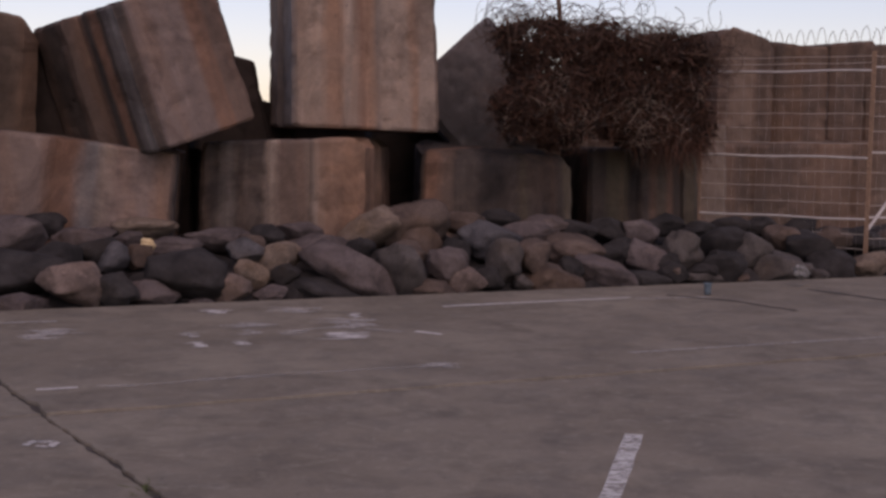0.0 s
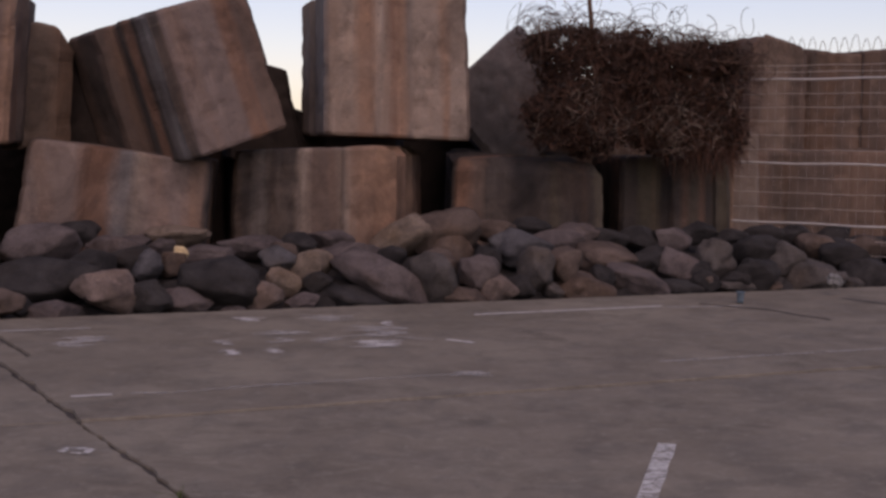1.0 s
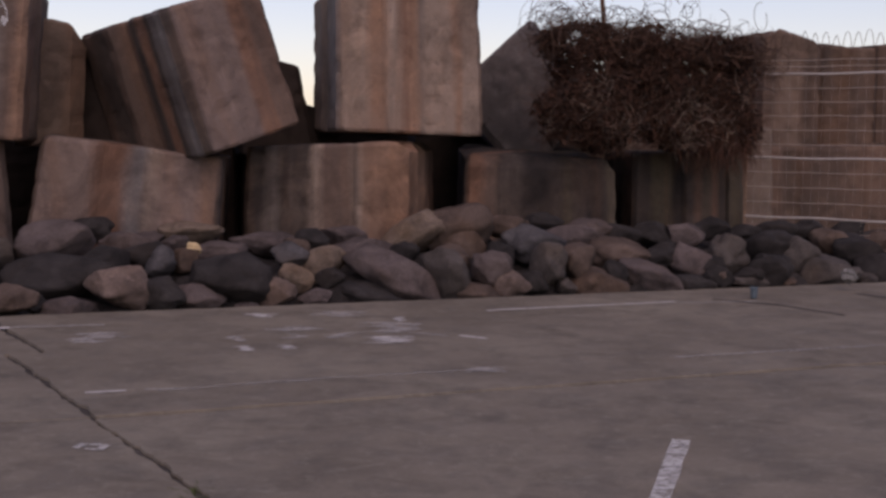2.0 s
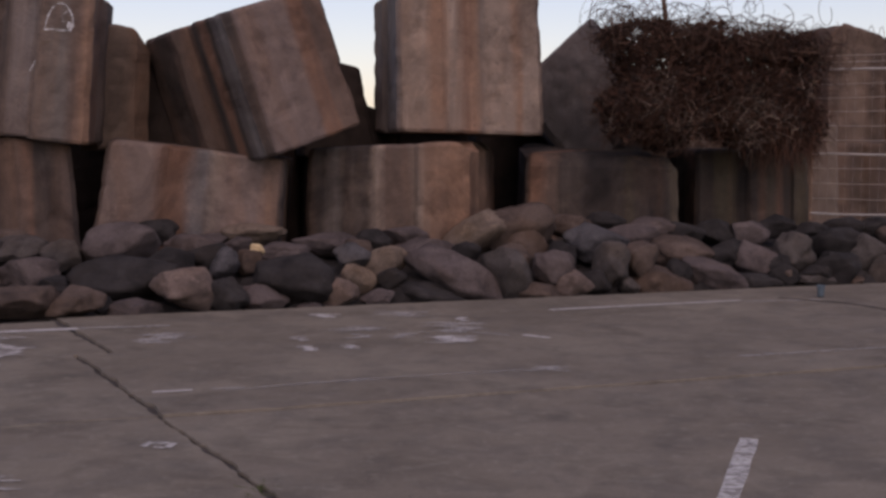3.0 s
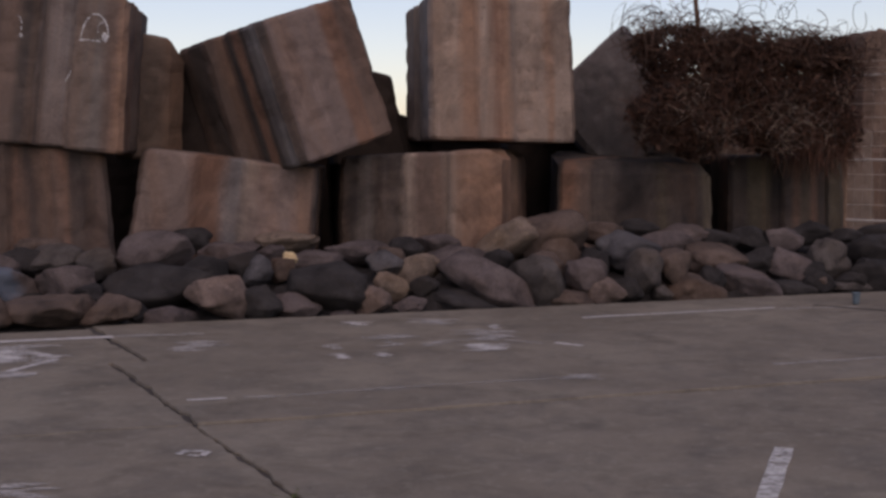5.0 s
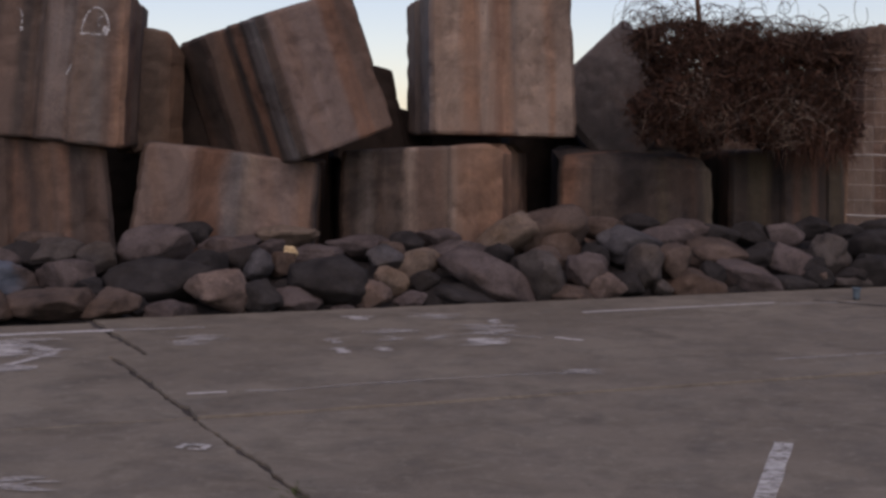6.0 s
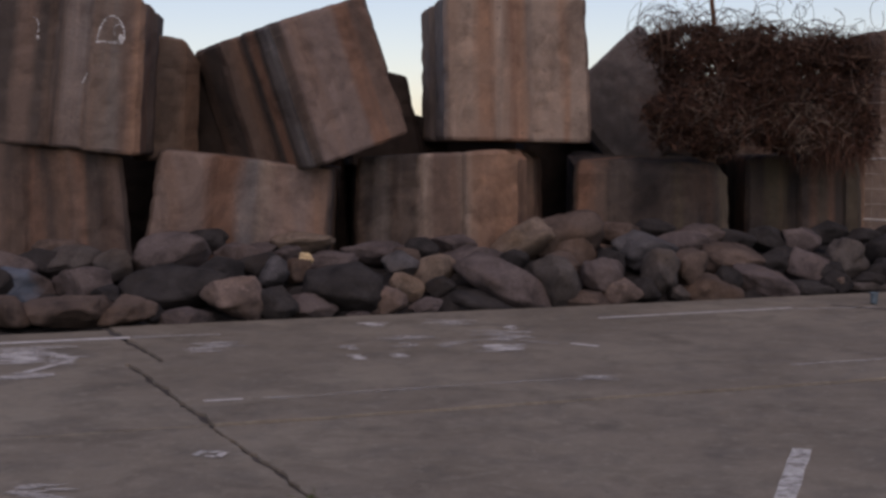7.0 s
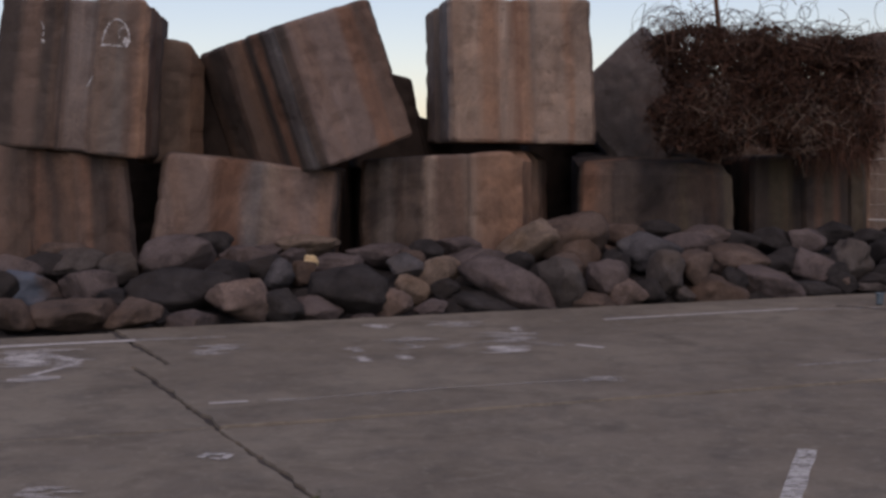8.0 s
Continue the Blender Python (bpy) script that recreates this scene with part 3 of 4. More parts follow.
block(0.646, 15.002, -0.052, yaw=4, tilt=1.0, low=1.908, top=1.799, high=1.417, lean=0.002, slope=-0.069, pitch=4.0, nick_left=0.05, nick_right=0.12, brow=0.13, tone="lower_fourth", label="dark stained concrete cube with a worn pale top edge")
block(2.618, 16.064, -0.457, yaw=10, tilt=-0.2, low=1.551, top=1.462, high=1.907, lean=-0.034, slope=0.029, grooves=((-0.1, 0.14, 0.06), (0.3, 0.12, 0.05)), tone="lower_fifth", label="dark concrete cube with rusty vertical runs, below the brush")
block(4.801, 17.563, -0.706, yaw=26, tilt=-2.3, low=3.041, top=2.927, high=2.243, lean=-0.18, slope=0.162, grooves=((-0.2, 0.12, 0.04), (0.2, 0.12, 0.04)), label="brown concrete cube standing behind the mesh fence")
block(7.80, 18.918, -0.847, yaw=26, tilt=-2.4, low=3.95, top=3.673, high=2.463, lean=-0.287, slope=0.209, grooves=((0.0, 0.14, 0.05),), label="brown concrete cube behind the fence with orange stains")
chalked = block(-5.343, 11.909, 1.542, yaw=13, tilt=-5.9, low=1.539, top=1.450, high=1.541, lean=-0.009, slope=0.14, grooves=((0.03, 0.24, 0.10),), chamfer=0.05, nick_right=0.06, depth=1.6, tone="chalked", label="tall grooved concrete cube with small chalk drawings")
block(-4.753, 13.331, 1.407, yaw=22, tilt=-0.5, low=0.717, top=0.748, high=1.375, lean=0.036, slope=-0.092, chamfer=0.16, nick_right=0.2, tone="dark", label="dark brown concrete cube standing deeper in the upper row")
block(-2.418, 13.006, 1.520, yaw=44.1, tilt=17.5, low=1.265, top=1.215, high=1.555, lean=0.0, slope=0.0, grooves=((0.1, 0.3, 0.012),), depth=2.026, pitch=-5.5, chamfer=0.08, tone="tilted", flank=0.16, label="tilted grooved concrete cube leaning on its neighbour")
# its black colour holds the shade behind the tilted cube
block(-2.556, 15.086, 1.348, yaw=15, tilt=4.1, low=0.962, top=0.792, high=1.183, lean=-0.07, slope=-0.237, tone="gap_shade", label="shadowed concrete cube behind the tilted one")
block(-0.88, 14.252, 1.602, yaw=17, tilt=-1.1, low=1.749, top=1.679, high=1.653, lean=-0.075, slope=0.036, grooves=((-0.03, 0.34, 0.05),), chamfer=0.06, tone="upright", depth=1.7, flank=0.08, label="upright grooved concrete cube, warm brown with rusty streaks")
block(0.965, 16.002, 1.544, yaw=3, tilt=43.1, low=1.414, top=1.422, high=1.452, lean=0.029, slope=-0.011, depth=1.6, chamfer=0.08, tone="blue", label="blue-grey concrete cube resting on its edge, corner up")
block(2.485, 17.769, 1.132, yaw=24.5, tilt=0.4, low=3.877, top=3.849, high=1.243, lean=-0.037, slope=0.191, tone="dark", label="dark concrete cube deep behind the wire heap")
block(4.36, 17.989, 1.161, yaw=14, tilt=0.6, low=0.90, top=0.86, high=1.964, lean=0.045, slope=-0.219, chamfer=0.12, nick_left=0.12, nick_right=0.1, depth=1.5, label="brown concrete cube with a sloping broken top")
block(5.361, 18.64, 1.162, yaw=25, tilt=0.3, low=1.060, top=1.130, high=1.849, lean=-0.055, slope=-0.038, depth=1.5, label="brown concrete cube of the upper row behind wire")
block(6.165, 18.914, 1.171, yaw=27, tilt=0.3, low=0.83, top=0.895, high=1.921, lean=-0.005, slope=0.075, depth=1.5, label="brown concrete cube with a dark recess behind wire")
block(7.876, 19.567, 1.185, yaw=25, tilt=0.3, low=3.182, top=3.071, high=1.967, lean=-0.096, slope=0.165, label="orange stained concrete cube behind the fence end")
block(3.624, 16.746, 0.221, yaw=16, tilt=-0.3, low=0.543, top=0.479, high=1.56, lean=-0.042, slope=0.012, depth=0.5, tone="pale", label="pale concrete stub standing against the lower row")
# added cubes that close the gaps, their shade put into a black colour
block(-4.535, 13.91, 1.335, yaw=22, tilt=-0.6, low=0.836, top=0.832, high=1.282, lean=0.014, slope=0.045, depth=1.2, tone="gap_shade", label="dark concrete cube in the gap of the upper row")
block(-2.269, 15.437, 1.31, yaw=22, tilt=-0.1, low=0.874, top=0.897, high=0.661, lean=-0.0, slope=-0.215, depth=1.2, tone="gap_shade", label="dark concrete cube low between two upper cubes")
block(-8.335, 13.277, -0.3, yaw=24, tilt=0, low=2.3, top=2.2, high=2.0, lean=0, slope=0.0, tone="gap_shade", label="added concrete cube of the inner layer, black for the gaps' shade")
block(-6.274, 14.348, -0.3, yaw=25, tilt=0, low=2.3, top=2.2, high=2.14, lean=0, slope=0.0, tone="gap_shade", label="added concrete cube of the inner layer, black for the gaps' shade")
block(-4.212, 15.42, -0.3, yaw=26, tilt=0, low=2.3, top=2.2, high=2.07, lean=0, slope=0.0, tone="gap_shade", label="added concrete cube of the inner layer, black for the gaps' shade")
block(-2.002, 16.163, -0.3, yaw=27, tilt=0, low=2.3, top=2.2, high=2.0, lean=0, slope=0.0, tone="gap_shade", label="added concrete cube of the inner layer, black for the gaps' shade")
block(0.06, 17.235, -0.3, yaw=24, tilt=0, low=2.3, top=2.2, high=2.14, lean=0, slope=0.0, tone="gap_shade", label="added concrete cube of the inner layer, black for the gaps' shade")
block(2.121, 18.306, -0.3, yaw=25, tilt=0, low=2.3, top=2.2, high=2.07, lean=0, slope=0.0, tone="gap_shade", label="added concrete cube of the inner layer, black for the gaps' shade")
block(4.332, 19.05, -0.3, yaw=26, tilt=0, low=2.3, top=2.2, high=2.0, lean=0, slope=0.0, tone="gap_shade", label="added concrete cube of the inner layer, black for the gaps' shade")

# ---- rock bank ----
def bank():
    """The rubble core that carries the boulders."""
    verts, faces = [], []
    ns, nw = 240, 26
    for i in range(ns + 1):
        for j in range(nw + 1):
            s, w = -14 + 28 * i / ns, 0.12 + 2.6 * j / nw
            near = 0.38 * min(1, max(0, (-2.2 - s) / 3.2))
            w -= near * (1 - j / nw)
            z = -0.05 + min(0.26 * w, 0.40) + 0.10 * noise.noise(Vector((s * 3.1, w * 3.1, 2))) + 0.05 * noise.noise(Vector((s * 9, w * 9, 5)))
            if j == 0:
                z = -0.14
            p = quay(s, w, max(z, -0.14))
            verts.append(p)
    for i in range(ns):
        for j in range(nw):
            a = i * (nw + 1) + j
            faces.append((a, a + nw + 1, a + nw + 2, a + 1))
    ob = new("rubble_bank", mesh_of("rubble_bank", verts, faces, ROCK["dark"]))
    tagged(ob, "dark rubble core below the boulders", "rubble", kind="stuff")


bank()
boulder(-5.077, 10.072, 0.137, 0.22, 0.23, 0.16, tilt=0, turn=28, tone='brown', rough=0.21, label="rounded rusty brown boulder in the rock bank")
boulder(-4.676, 10.301, 0.093, 0.47, 0.35, 0.16, tilt=-3, turn=29, tone='brown', rough=0.21, label="rounded rusty brown boulder in the rock bank")
boulder(-4.081, 10.414, 0.111, 0.24, 0.20, 0.15, tilt=0, turn=-7, tone='brown', rough=0.32, label="angular rusty brown boulder in the rock bank")
boulder(-3.703, 10.646, 0.009, 0.28, 0.22, 0.12, tilt=0, turn=5, tone='mauve', rough=0.21, label="rounded mauve-grey boulder in the rock bank")
boulder(-3.286, 10.957, 0.160, 0.31, 0.27, 0.21, tilt=0, turn=22, tone='pink', rough=0.24, label="lumpy pale pink-grey boulder with a dark dent")
boulder(-2.926, 11.069, 0.093, 0.21, 0.19, 0.19, tilt=0, turn=25, tone='dark', rough=0.21, label="rounded near-black basalt boulder in the rock bank")
boulder(-2.651, 11.321, 0.044, 0.25, 0.25, 0.14, tilt=8, turn=12, tone='mauve', rough=0.21, label="rounded mauve-grey boulder in the rock bank")
boulder(-2.423, 11.605, 0.201, 0.41, 0.37, 0.27, tilt=10, turn=9, tone='dark', rough=0.14, label="rounded near-black basalt boulder in the rock bank")
boulder(-5.342, 10.980, 0.271, 0.33, 0.36, 0.18, tilt=0, turn=7, tone='painted', rough=0.21, label="rounded boulder with a patch of faded blue paint")
boulder(-5.028, 11.496, 0.461, 0.28, 0.25, 0.15, tilt=0, turn=22, tone='grey', rough=0.21, label="rounded grey boulder in the rock bank")
boulder(-4.596, 11.362, 0.417, 0.20, 0.16, 0.17, tilt=0, turn=5, tone='grey', rough=0.21, label="rounded grey boulder in the rock bank")
boulder(-4.142, 11.660, 0.493, 0.40, 0.30, 0.24, tilt=0, turn=29, tone='mauve', rough=0.21, label="rounded mauve-grey boulder in the rock bank")
boulder(-3.877, 11.168, 0.245, 0.55, 0.44, 0.23, tilt=-6, turn=-3, tone='dark', rough=0.14, label="rounded near-black basalt boulder in the rock bank")
boulder(-3.548, 12.142, 0.434, 0.31, 0.23, 0.16, tilt=0, turn=14, tone='mauve', rough=0.21, label="rounded mauve-grey boulder in the rock bank")
boulder(-3.302, 11.886, 0.361, 0.25, 0.19, 0.16, tilt=0, turn=28, tone='dark', rough=0.21, label="smooth dark basalt boulder wedged in the bank")
boulder(-3.105, 12.844, 0.539, 0.35, 0.27, 0.12, tilt=0, turn=17, tone='tan', rough=0.21, label="smooth tan boulder wedged between darker rocks")
boulder(-3.113, 11.696, 0.321, 0.15, 0.15, 0.18, tilt=0, turn=10, tone='blue', rough=0.21, label="rounded bluish grey boulder in the rock bank")
boulder(-2.961, 11.966, 0.324, 0.16, 0.15, 0.13, tilt=0, turn=10, tone='brown', rough=0.21, label="rounded rusty brown boulder in the rock bank")
boulder(-2.699, 12.445, 0.380, 0.28, 0.24, 0.12, tilt=0, turn=10, tone='mauve', rough=0.21, label="rounded mauve-grey boulder in the rock bank")
boulder(-2.287, 12.771, 0.437, 0.39, 0.29, 0.14, tilt=4, turn=4, tone='mauve', rough=0.21, label="rounded mauve-grey boulder in the rock bank")
boulder(-2.006, 11.628, 0.056, 0.21, 0.18, 0.17, tilt=0, turn=-1, tone='pink', rough=0.21, label="smooth pale pink-grey boulder beside darker rocks")
boulder(-1.853, 11.952, 0.169, 0.18, 0.15, 0.14, tilt=15, turn=16, tone='tan', rough=0.21, label="smooth tan boulder wedged between darker rocks")
boulder(-1.644, 11.762, 0.006, 0.17, 0.15, 0.10, tilt=0, turn=28, tone='mauve', rough=0.21, label="rounded mauve-grey boulder in the rock bank")
boulder(-1.638, 12.364, 0.281, 0.24, 0.21, 0.19, tilt=0, turn=1, tone='tan', rough=0.21, label="smooth tan boulder wedged between darker rocks")
boulder(-1.192, 12.188, -0.008, 0.52, 0.38, 0.15, tilt=10, turn=27, tone='dark', rough=0.21, label="rounded near-black basalt boulder in the rock bank")
boulder(-0.922, 12.413, 0.168, 0.57, 0.44, 0.23, tilt=25, turn=17, tone='mauve', rough=0.14, label="rounded mauve-grey boulder in the rock bank")
boulder(-0.760, 13.519, 0.517, 0.44, 0.40, 0.22, tilt=-28, turn=9, tone='tan', rough=0.21, label="smooth tan boulder wedged between darker rocks")
boulder(-0.375, 13.611, 0.538, 0.45, 0.37, 0.32, tilt=0, turn=18, tone='brown', rough=0.21, label="rounded rusty brown boulder in the rock bank")
boulder(-0.265, 13.364, 0.361, 0.26, 0.21, 0.27, tilt=0, turn=21, tone='brown', rough=0.21, label="rounded rusty brown boulder in the rock bank")
boulder(-1.355, 12.964, 0.369, 0.39, 0.29, 0.14, tilt=-8, turn=8, tone='mauve', rough=0.21, label="rounded mauve-grey boulder in the rock bank")
boulder(-0.418, 12.454, 0.197, 0.27, 0.27, 0.27, tilt=0, turn=4, tone='grey', rough=0.30, label="angular weathered grey boulder between others")
boulder(0.052, 12.713, 0.239, 0.22, 0.19, 0.18, tilt=8, turn=-1, tone='mauve', rough=0.21, label="rounded mauve-grey boulder in the rock bank")
boulder(0.271, 12.679, 0.082, 0.23, 0.20, 0.14, tilt=0, turn=29, tone='pink', rough=0.21, label="smooth pale pink-grey boulder beside darker rocks")
boulder(-0.095, 12.583, -0.015, 0.25, 0.27, 0.12, tilt=0, turn=5, tone='brown', rough=0.21, label="rounded rusty brown boulder in the rock bank")
boulder(0.510, 13.624, 0.407, 0.38, 0.33, 0.22, tilt=8, turn=20, tone='blue', rough=0.21, label="rounded bluish grey boulder in the rock bank")
boulder(-1.826, 12.848, 0.468, 0.2, 0.15, 0.14, tilt=0, turn=-8, tone='dark', rough=0.21, label="rounded near-black basalt boulder in the rock bank")
boulder(-1.548, 13.178, 0.493, 0.28, 0.21, 0.12, tilt=0, turn=11, tone='mauve', rough=0.21, label="smooth purplish basalt boulder against its neighbours")
boulder(0.622, 12.900, 0.231, 0.20, 0.24, 0.29, tilt=32, turn=23, tone='grey', rough=0.34, label="angular weathered grey boulder between others")
boulder(0.951, 13.147, 0.216, 0.21, 0.20, 0.26, tilt=0, turn=5, tone='brown', rough=0.34, label="angular rusty brown boulder in the rock bank")
boulder(1.180, 13.197, 0.040, 0.35, 0.30, 0.18, tilt=4, turn=4, tone='brown', rough=0.21, label="rounded rusty brown boulder in the rock bank")
boulder(1.537, 13.969, 0.285, 0.44, 0.36, 0.19, tilt=6, turn=7, tone='brown', rough=0.21, label="rounded rusty brown boulder in the rock bank")
boulder(1.765, 13.489, 0.087, 0.39, 0.31, 0.17, tilt=20, turn=10, tone='mauve', rough=0.21, label="rounded mauve-grey boulder in the rock bank")
boulder(2.311, 14.540, 0.463, 0.23, 0.18, 0.16, tilt=0, turn=26, tone='mauve', rough=0.21, label="rounded mauve-grey boulder in the rock bank")
boulder(2.326, 13.926, 0.246, 0.29, 0.23, 0.20, tilt=0, turn=6, tone='mauve', rough=0.21, label="rounded mauve-grey boulder in the rock bank")
boulder(2.722, 14.074, 0.298, 0.25, 0.23, 0.25, tilt=0, turn=22, tone='grey', rough=0.34, label="angular weathered grey boulder between others")
boulder(3.317, 14.583, 0.337, 0.36, 0.29, 0.22, tilt=0, turn=-6, tone='dark', rough=0.21, label="rounded near-black basalt boulder in the rock bank")
boulder(2.567, 13.679, 0.093, 0.11, 0.15, 0.10, tilt=0, turn=25, tone='brown', rough=0.21, label="rounded rusty brown boulder in the rock bank")
boulder(2.225, 13.655, 0.006, 0.32, 0.28, 0.11, tilt=0, turn=27, tone='dark', rough=0.21, label="rounded near-black basalt boulder in the rock bank")
boulder(3.163, 14.036, 0.113, 0.29, 0.23, 0.2, tilt=0, turn=-7, tone='dark', rough=0.21, label="rounded near-black basalt boulder in the rock bank")
boulder(0.875, 14.123, 0.446, 0.43, 0.32, 0.16, tilt=0, turn=22, tone='mauve', rough=0.21, label="rounded mauve-grey boulder in the rock bank")
boulder(-1.963, 12.304, 0.369, 0.20, 0.19, 0.14, tilt=10, turn=0, tone='blue', rough=0.21, label="rounded bluish grey boulder in the rock bank")
boulder(-3.623, 11.539, 0.324, 0.25, 0.19, 0.18, tilt=0, turn=10, tone='dark', rough=0.21, label="rounded near-black basalt boulder in the rock bank")
boulder(-5.36, 11.389, 0.426, 0.32, 0.22, 0.16, tilt=0, turn=18, tone='dark', rough=0.21, label="rounded near-black basalt boulder in the rock bank")
boulder(3.61, 14.466, 0.278, 0.22, 0.18, 0.22, tilt=0, turn=11, tone='grey', rough=0.21, label="smooth weathered grey boulder between others")
boulder(4.138, 15.115, 0.382, 0.25, 0.19, 0.17, tilt=0, turn=-6, tone='brown', rough=0.21, label="smooth brown boulder with ochre stains")
boulder(4.41, 14.943, 0.277, 0.33, 0.25, 0.22, tilt=0, turn=16, tone='dark', rough=0.21, label="smooth dark basalt boulder wedged in the bank")
boulder(3.913, 14.434, 0.087, 0.36, 0.29, 0.21, tilt=0, turn=10, tone='grey', rough=0.21, label="rounded grey boulder in the rock bank")
boulder(4.171, 14.405, 0.041, 0.18, 0.15, 0.12, tilt=0, turn=3, tone='grey', rough=0.32, label="blocky weathered grey boulder between others")
boulder(4.637, 14.719, 0.07, 0.31, 0.24, 0.22, tilt=0, turn=13, tone='dark', rough=0.21, label="smooth dark basalt boulder wedged in the bank")
boulder(5.16, 14.949, 0.07, 0.3, 0.24, 0.19, tilt=0, turn=15, tone='tan', rough=0.21, label="rounded pale tan boulder in the rock bank")
boulder(5.781, 15.29, 0.032, 0.38, 0.29, 0.25, tilt=0, turn=-1, tone='grey', rough=0.21, label="rounded grey boulder in the rock bank")
boulder(3.140, 14.062, 0.215, 0.16, 0.20, 0.11, tilt=0, turn=-7, tone='dark', rough=0.21, label="rounded near-black basalt boulder in the rock bank")
boulder(2.544, 13.666, 0.079, 0.18, 0.15, 0.14, tilt=0, turn=9, tone='dark', rough=0.21, label="rounded near-black basalt boulder in the rock bank")
boulder(0.241, 14.082, 0.571, 0.28, 0.21, 0.14, tilt=0, turn=-6, tone='brown', rough=0.21, label="smooth brown boulder with ochre stains")
boulder(0.628, 14.276, 0.594, 0.26, 0.19, 0.14, tilt=0, turn=9, tone='dark', rough=0.21, label="smooth dark basalt boulder wedged in the bank")
boulder(1.145, 14.375, 0.527, 0.32, 0.24, 0.14, tilt=0, turn=10, tone='mauve', rough=0.21, label="smooth purplish basalt boulder against its neighbours")
boulder(1.544, 14.408, 0.483, 0.26, 0.2, 0.13, tilt=0, turn=27, tone='dark', rough=0.21, label="rounded near-black basalt boulder in the rock bank")
boulder(1.929, 14.542, 0.49, 0.25, 0.19, 0.15, tilt=0, turn=14, tone='dark', rough=0.21, label="rounded near-black basalt boulder in the rock bank")
boulder(2.7, 14.953, 0.535, 0.23, 0.17, 0.15, tilt=0, turn=-4, tone='dark', rough=0.21, label="rounded near-black basalt boulder in the rock bank")
boulder(1.976, 13.945, 0.282, 0.25, 0.2, 0.17, tilt=0, turn=18, tone='dark', rough=0.21, label="rounded near-black basalt boulder in the rock bank")
boulder(3.053, 14.849, 0.452, 0.23, 0.17, 0.15, tilt=0, turn=20, tone='dark', rough=0.21, label="rounded near-black basalt boulder in the rock bank")
boulder(3.493, 15.146, 0.486, 0.26, 0.2, 0.16, tilt=0, turn=10, tone='dark', rough=0.21, label="rounded near-black basalt boulder in the rock bank")
boulder(3.927, 15.363, 0.499, 0.24, 0.18, 0.14, tilt=0, turn=20, tone='dark', rough=0.21, label="rounded near-black basalt boulder in the rock bank")
boulder(4.428, 15.517, 0.476, 0.24, 0.18, 0.15, tilt=0, turn=-3, tone='dark', rough=0.21, label="smooth dark basalt boulder wedged in the bank")
boulder(4.806, 15.349, 0.354, 0.27, 0.21, 0.18, tilt=0, turn=2, tone='brown', rough=0.21, label="rounded rusty brown boulder in the rock bank")
boulder(5.281, 15.506, 0.314, 0.33, 0.25, 0.18, tilt=0, turn=7, tone='dark', rough=0.21, label="smooth dark basalt boulder wedged in the bank")
boulder(5.767, 15.671, 0.309, 0.33, 0.25, 0.2, tilt=0, turn=23, tone='brown', rough=0.21, label="smooth brown boulder with ochre stains")
boulder(-0.89, 12.881, 0.345, 0.19, 0.15, 0.14, tilt=0, turn=23, tone='dark', rough=0.21, label="smooth dark basalt boulder wedged in the bank")
boulder(-0.362, 12.899, 0.29, 0.22, 0.18, 0.17, tilt=0, turn=-10, tone='brown', rough=0.21, label="smooth brown boulder with ochre stains")
boulder(0.139, 13.245, 0.324, 0.16, 0.15, 0.15, tilt=0, turn=1, tone='dark', rough=0.21, label="smooth dark basalt boulder wedged in the bank")
boulder(-1.538, 12.116, 0.17, 0.16, 0.15, 0.11, tilt=0, turn=26, tone='dark', rough=0.21, label="smooth dark basalt boulder wedged in the bank")
boulder(-2.237, 11.47, -0.054, 0.12, 0.15, 0.06, tilt=0, turn=5, tone='mauve', rough=0.21, label="rounded mauve-grey boulder in the rock bank")
boulder(-1.987, 12.651, 0.399, 0.19, 0.15, 0.12, tilt=0, turn=24, tone='brown', rough=0.21, label="smooth brown boulder with ochre stains")
boulder(-3.169, 12.376, 0.45, 0.17, 0.15, 0.1, tilt=0, turn=4, tone='mauve', rough=0.21, label="rounded mauve-grey boulder in the rock bank")
boulder(-4.431, 10.775, 0.199, 0.15, 0.15, 0.10, tilt=0, turn=14, tone='dark', rough=0.21, label="rounded near-black basalt boulder in the rock bank")
boulder(-4.798, 11.039, 0.276, 0.32, 0.20, 0.17, tilt=4, turn=11, tone='mauve', rough=0.21, label="rounded mauve-grey boulder in the rock bank")
boulder(0.478, 12.722, 0.085, 0.17, 0.15, 0.14, tilt=0, turn=9, tone='dark', rough=0.21, label="smooth dark basalt boulder wedged in the bank")
boulder(0.831, 12.883, 0.042, 0.13, 0.15, 0.09, tilt=0, turn=-5, tone='grey', rough=0.21, label="smooth weathered grey boulder between others")
boulder(1.389, 13.303, 0.128, 0.15, 0.15, 0.16, tilt=0, turn=29, tone='dark', rough=0.21, label="rounded near-black basalt boulder in the rock bank")
boulder(1.931, 13.384, -0.017, 0.16, 0.15, 0.07, tilt=0, turn=23, tone='brown', rough=0.21, label="smooth brown boulder with ochre stains")
boulder(2.483, 13.874, 0.17, 0.17, 0.15, 0.13, tilt=0, turn=15, tone='dark', rough=0.21, label="rounded near-black basalt boulder in the rock bank")
boulder(2.93, 13.843, 0.055, 0.18, 0.15, 0.13, tilt=0, turn=21, tone='dark', rough=0.21, label="rounded near-black basalt boulder in the rock bank")
boulder(2.897, 13.835, 0.024, 0.25, 0.15, 0.08, tilt=0, turn=22, tone='grey', rough=0.21, label="rounded grey boulder in the rock bank")
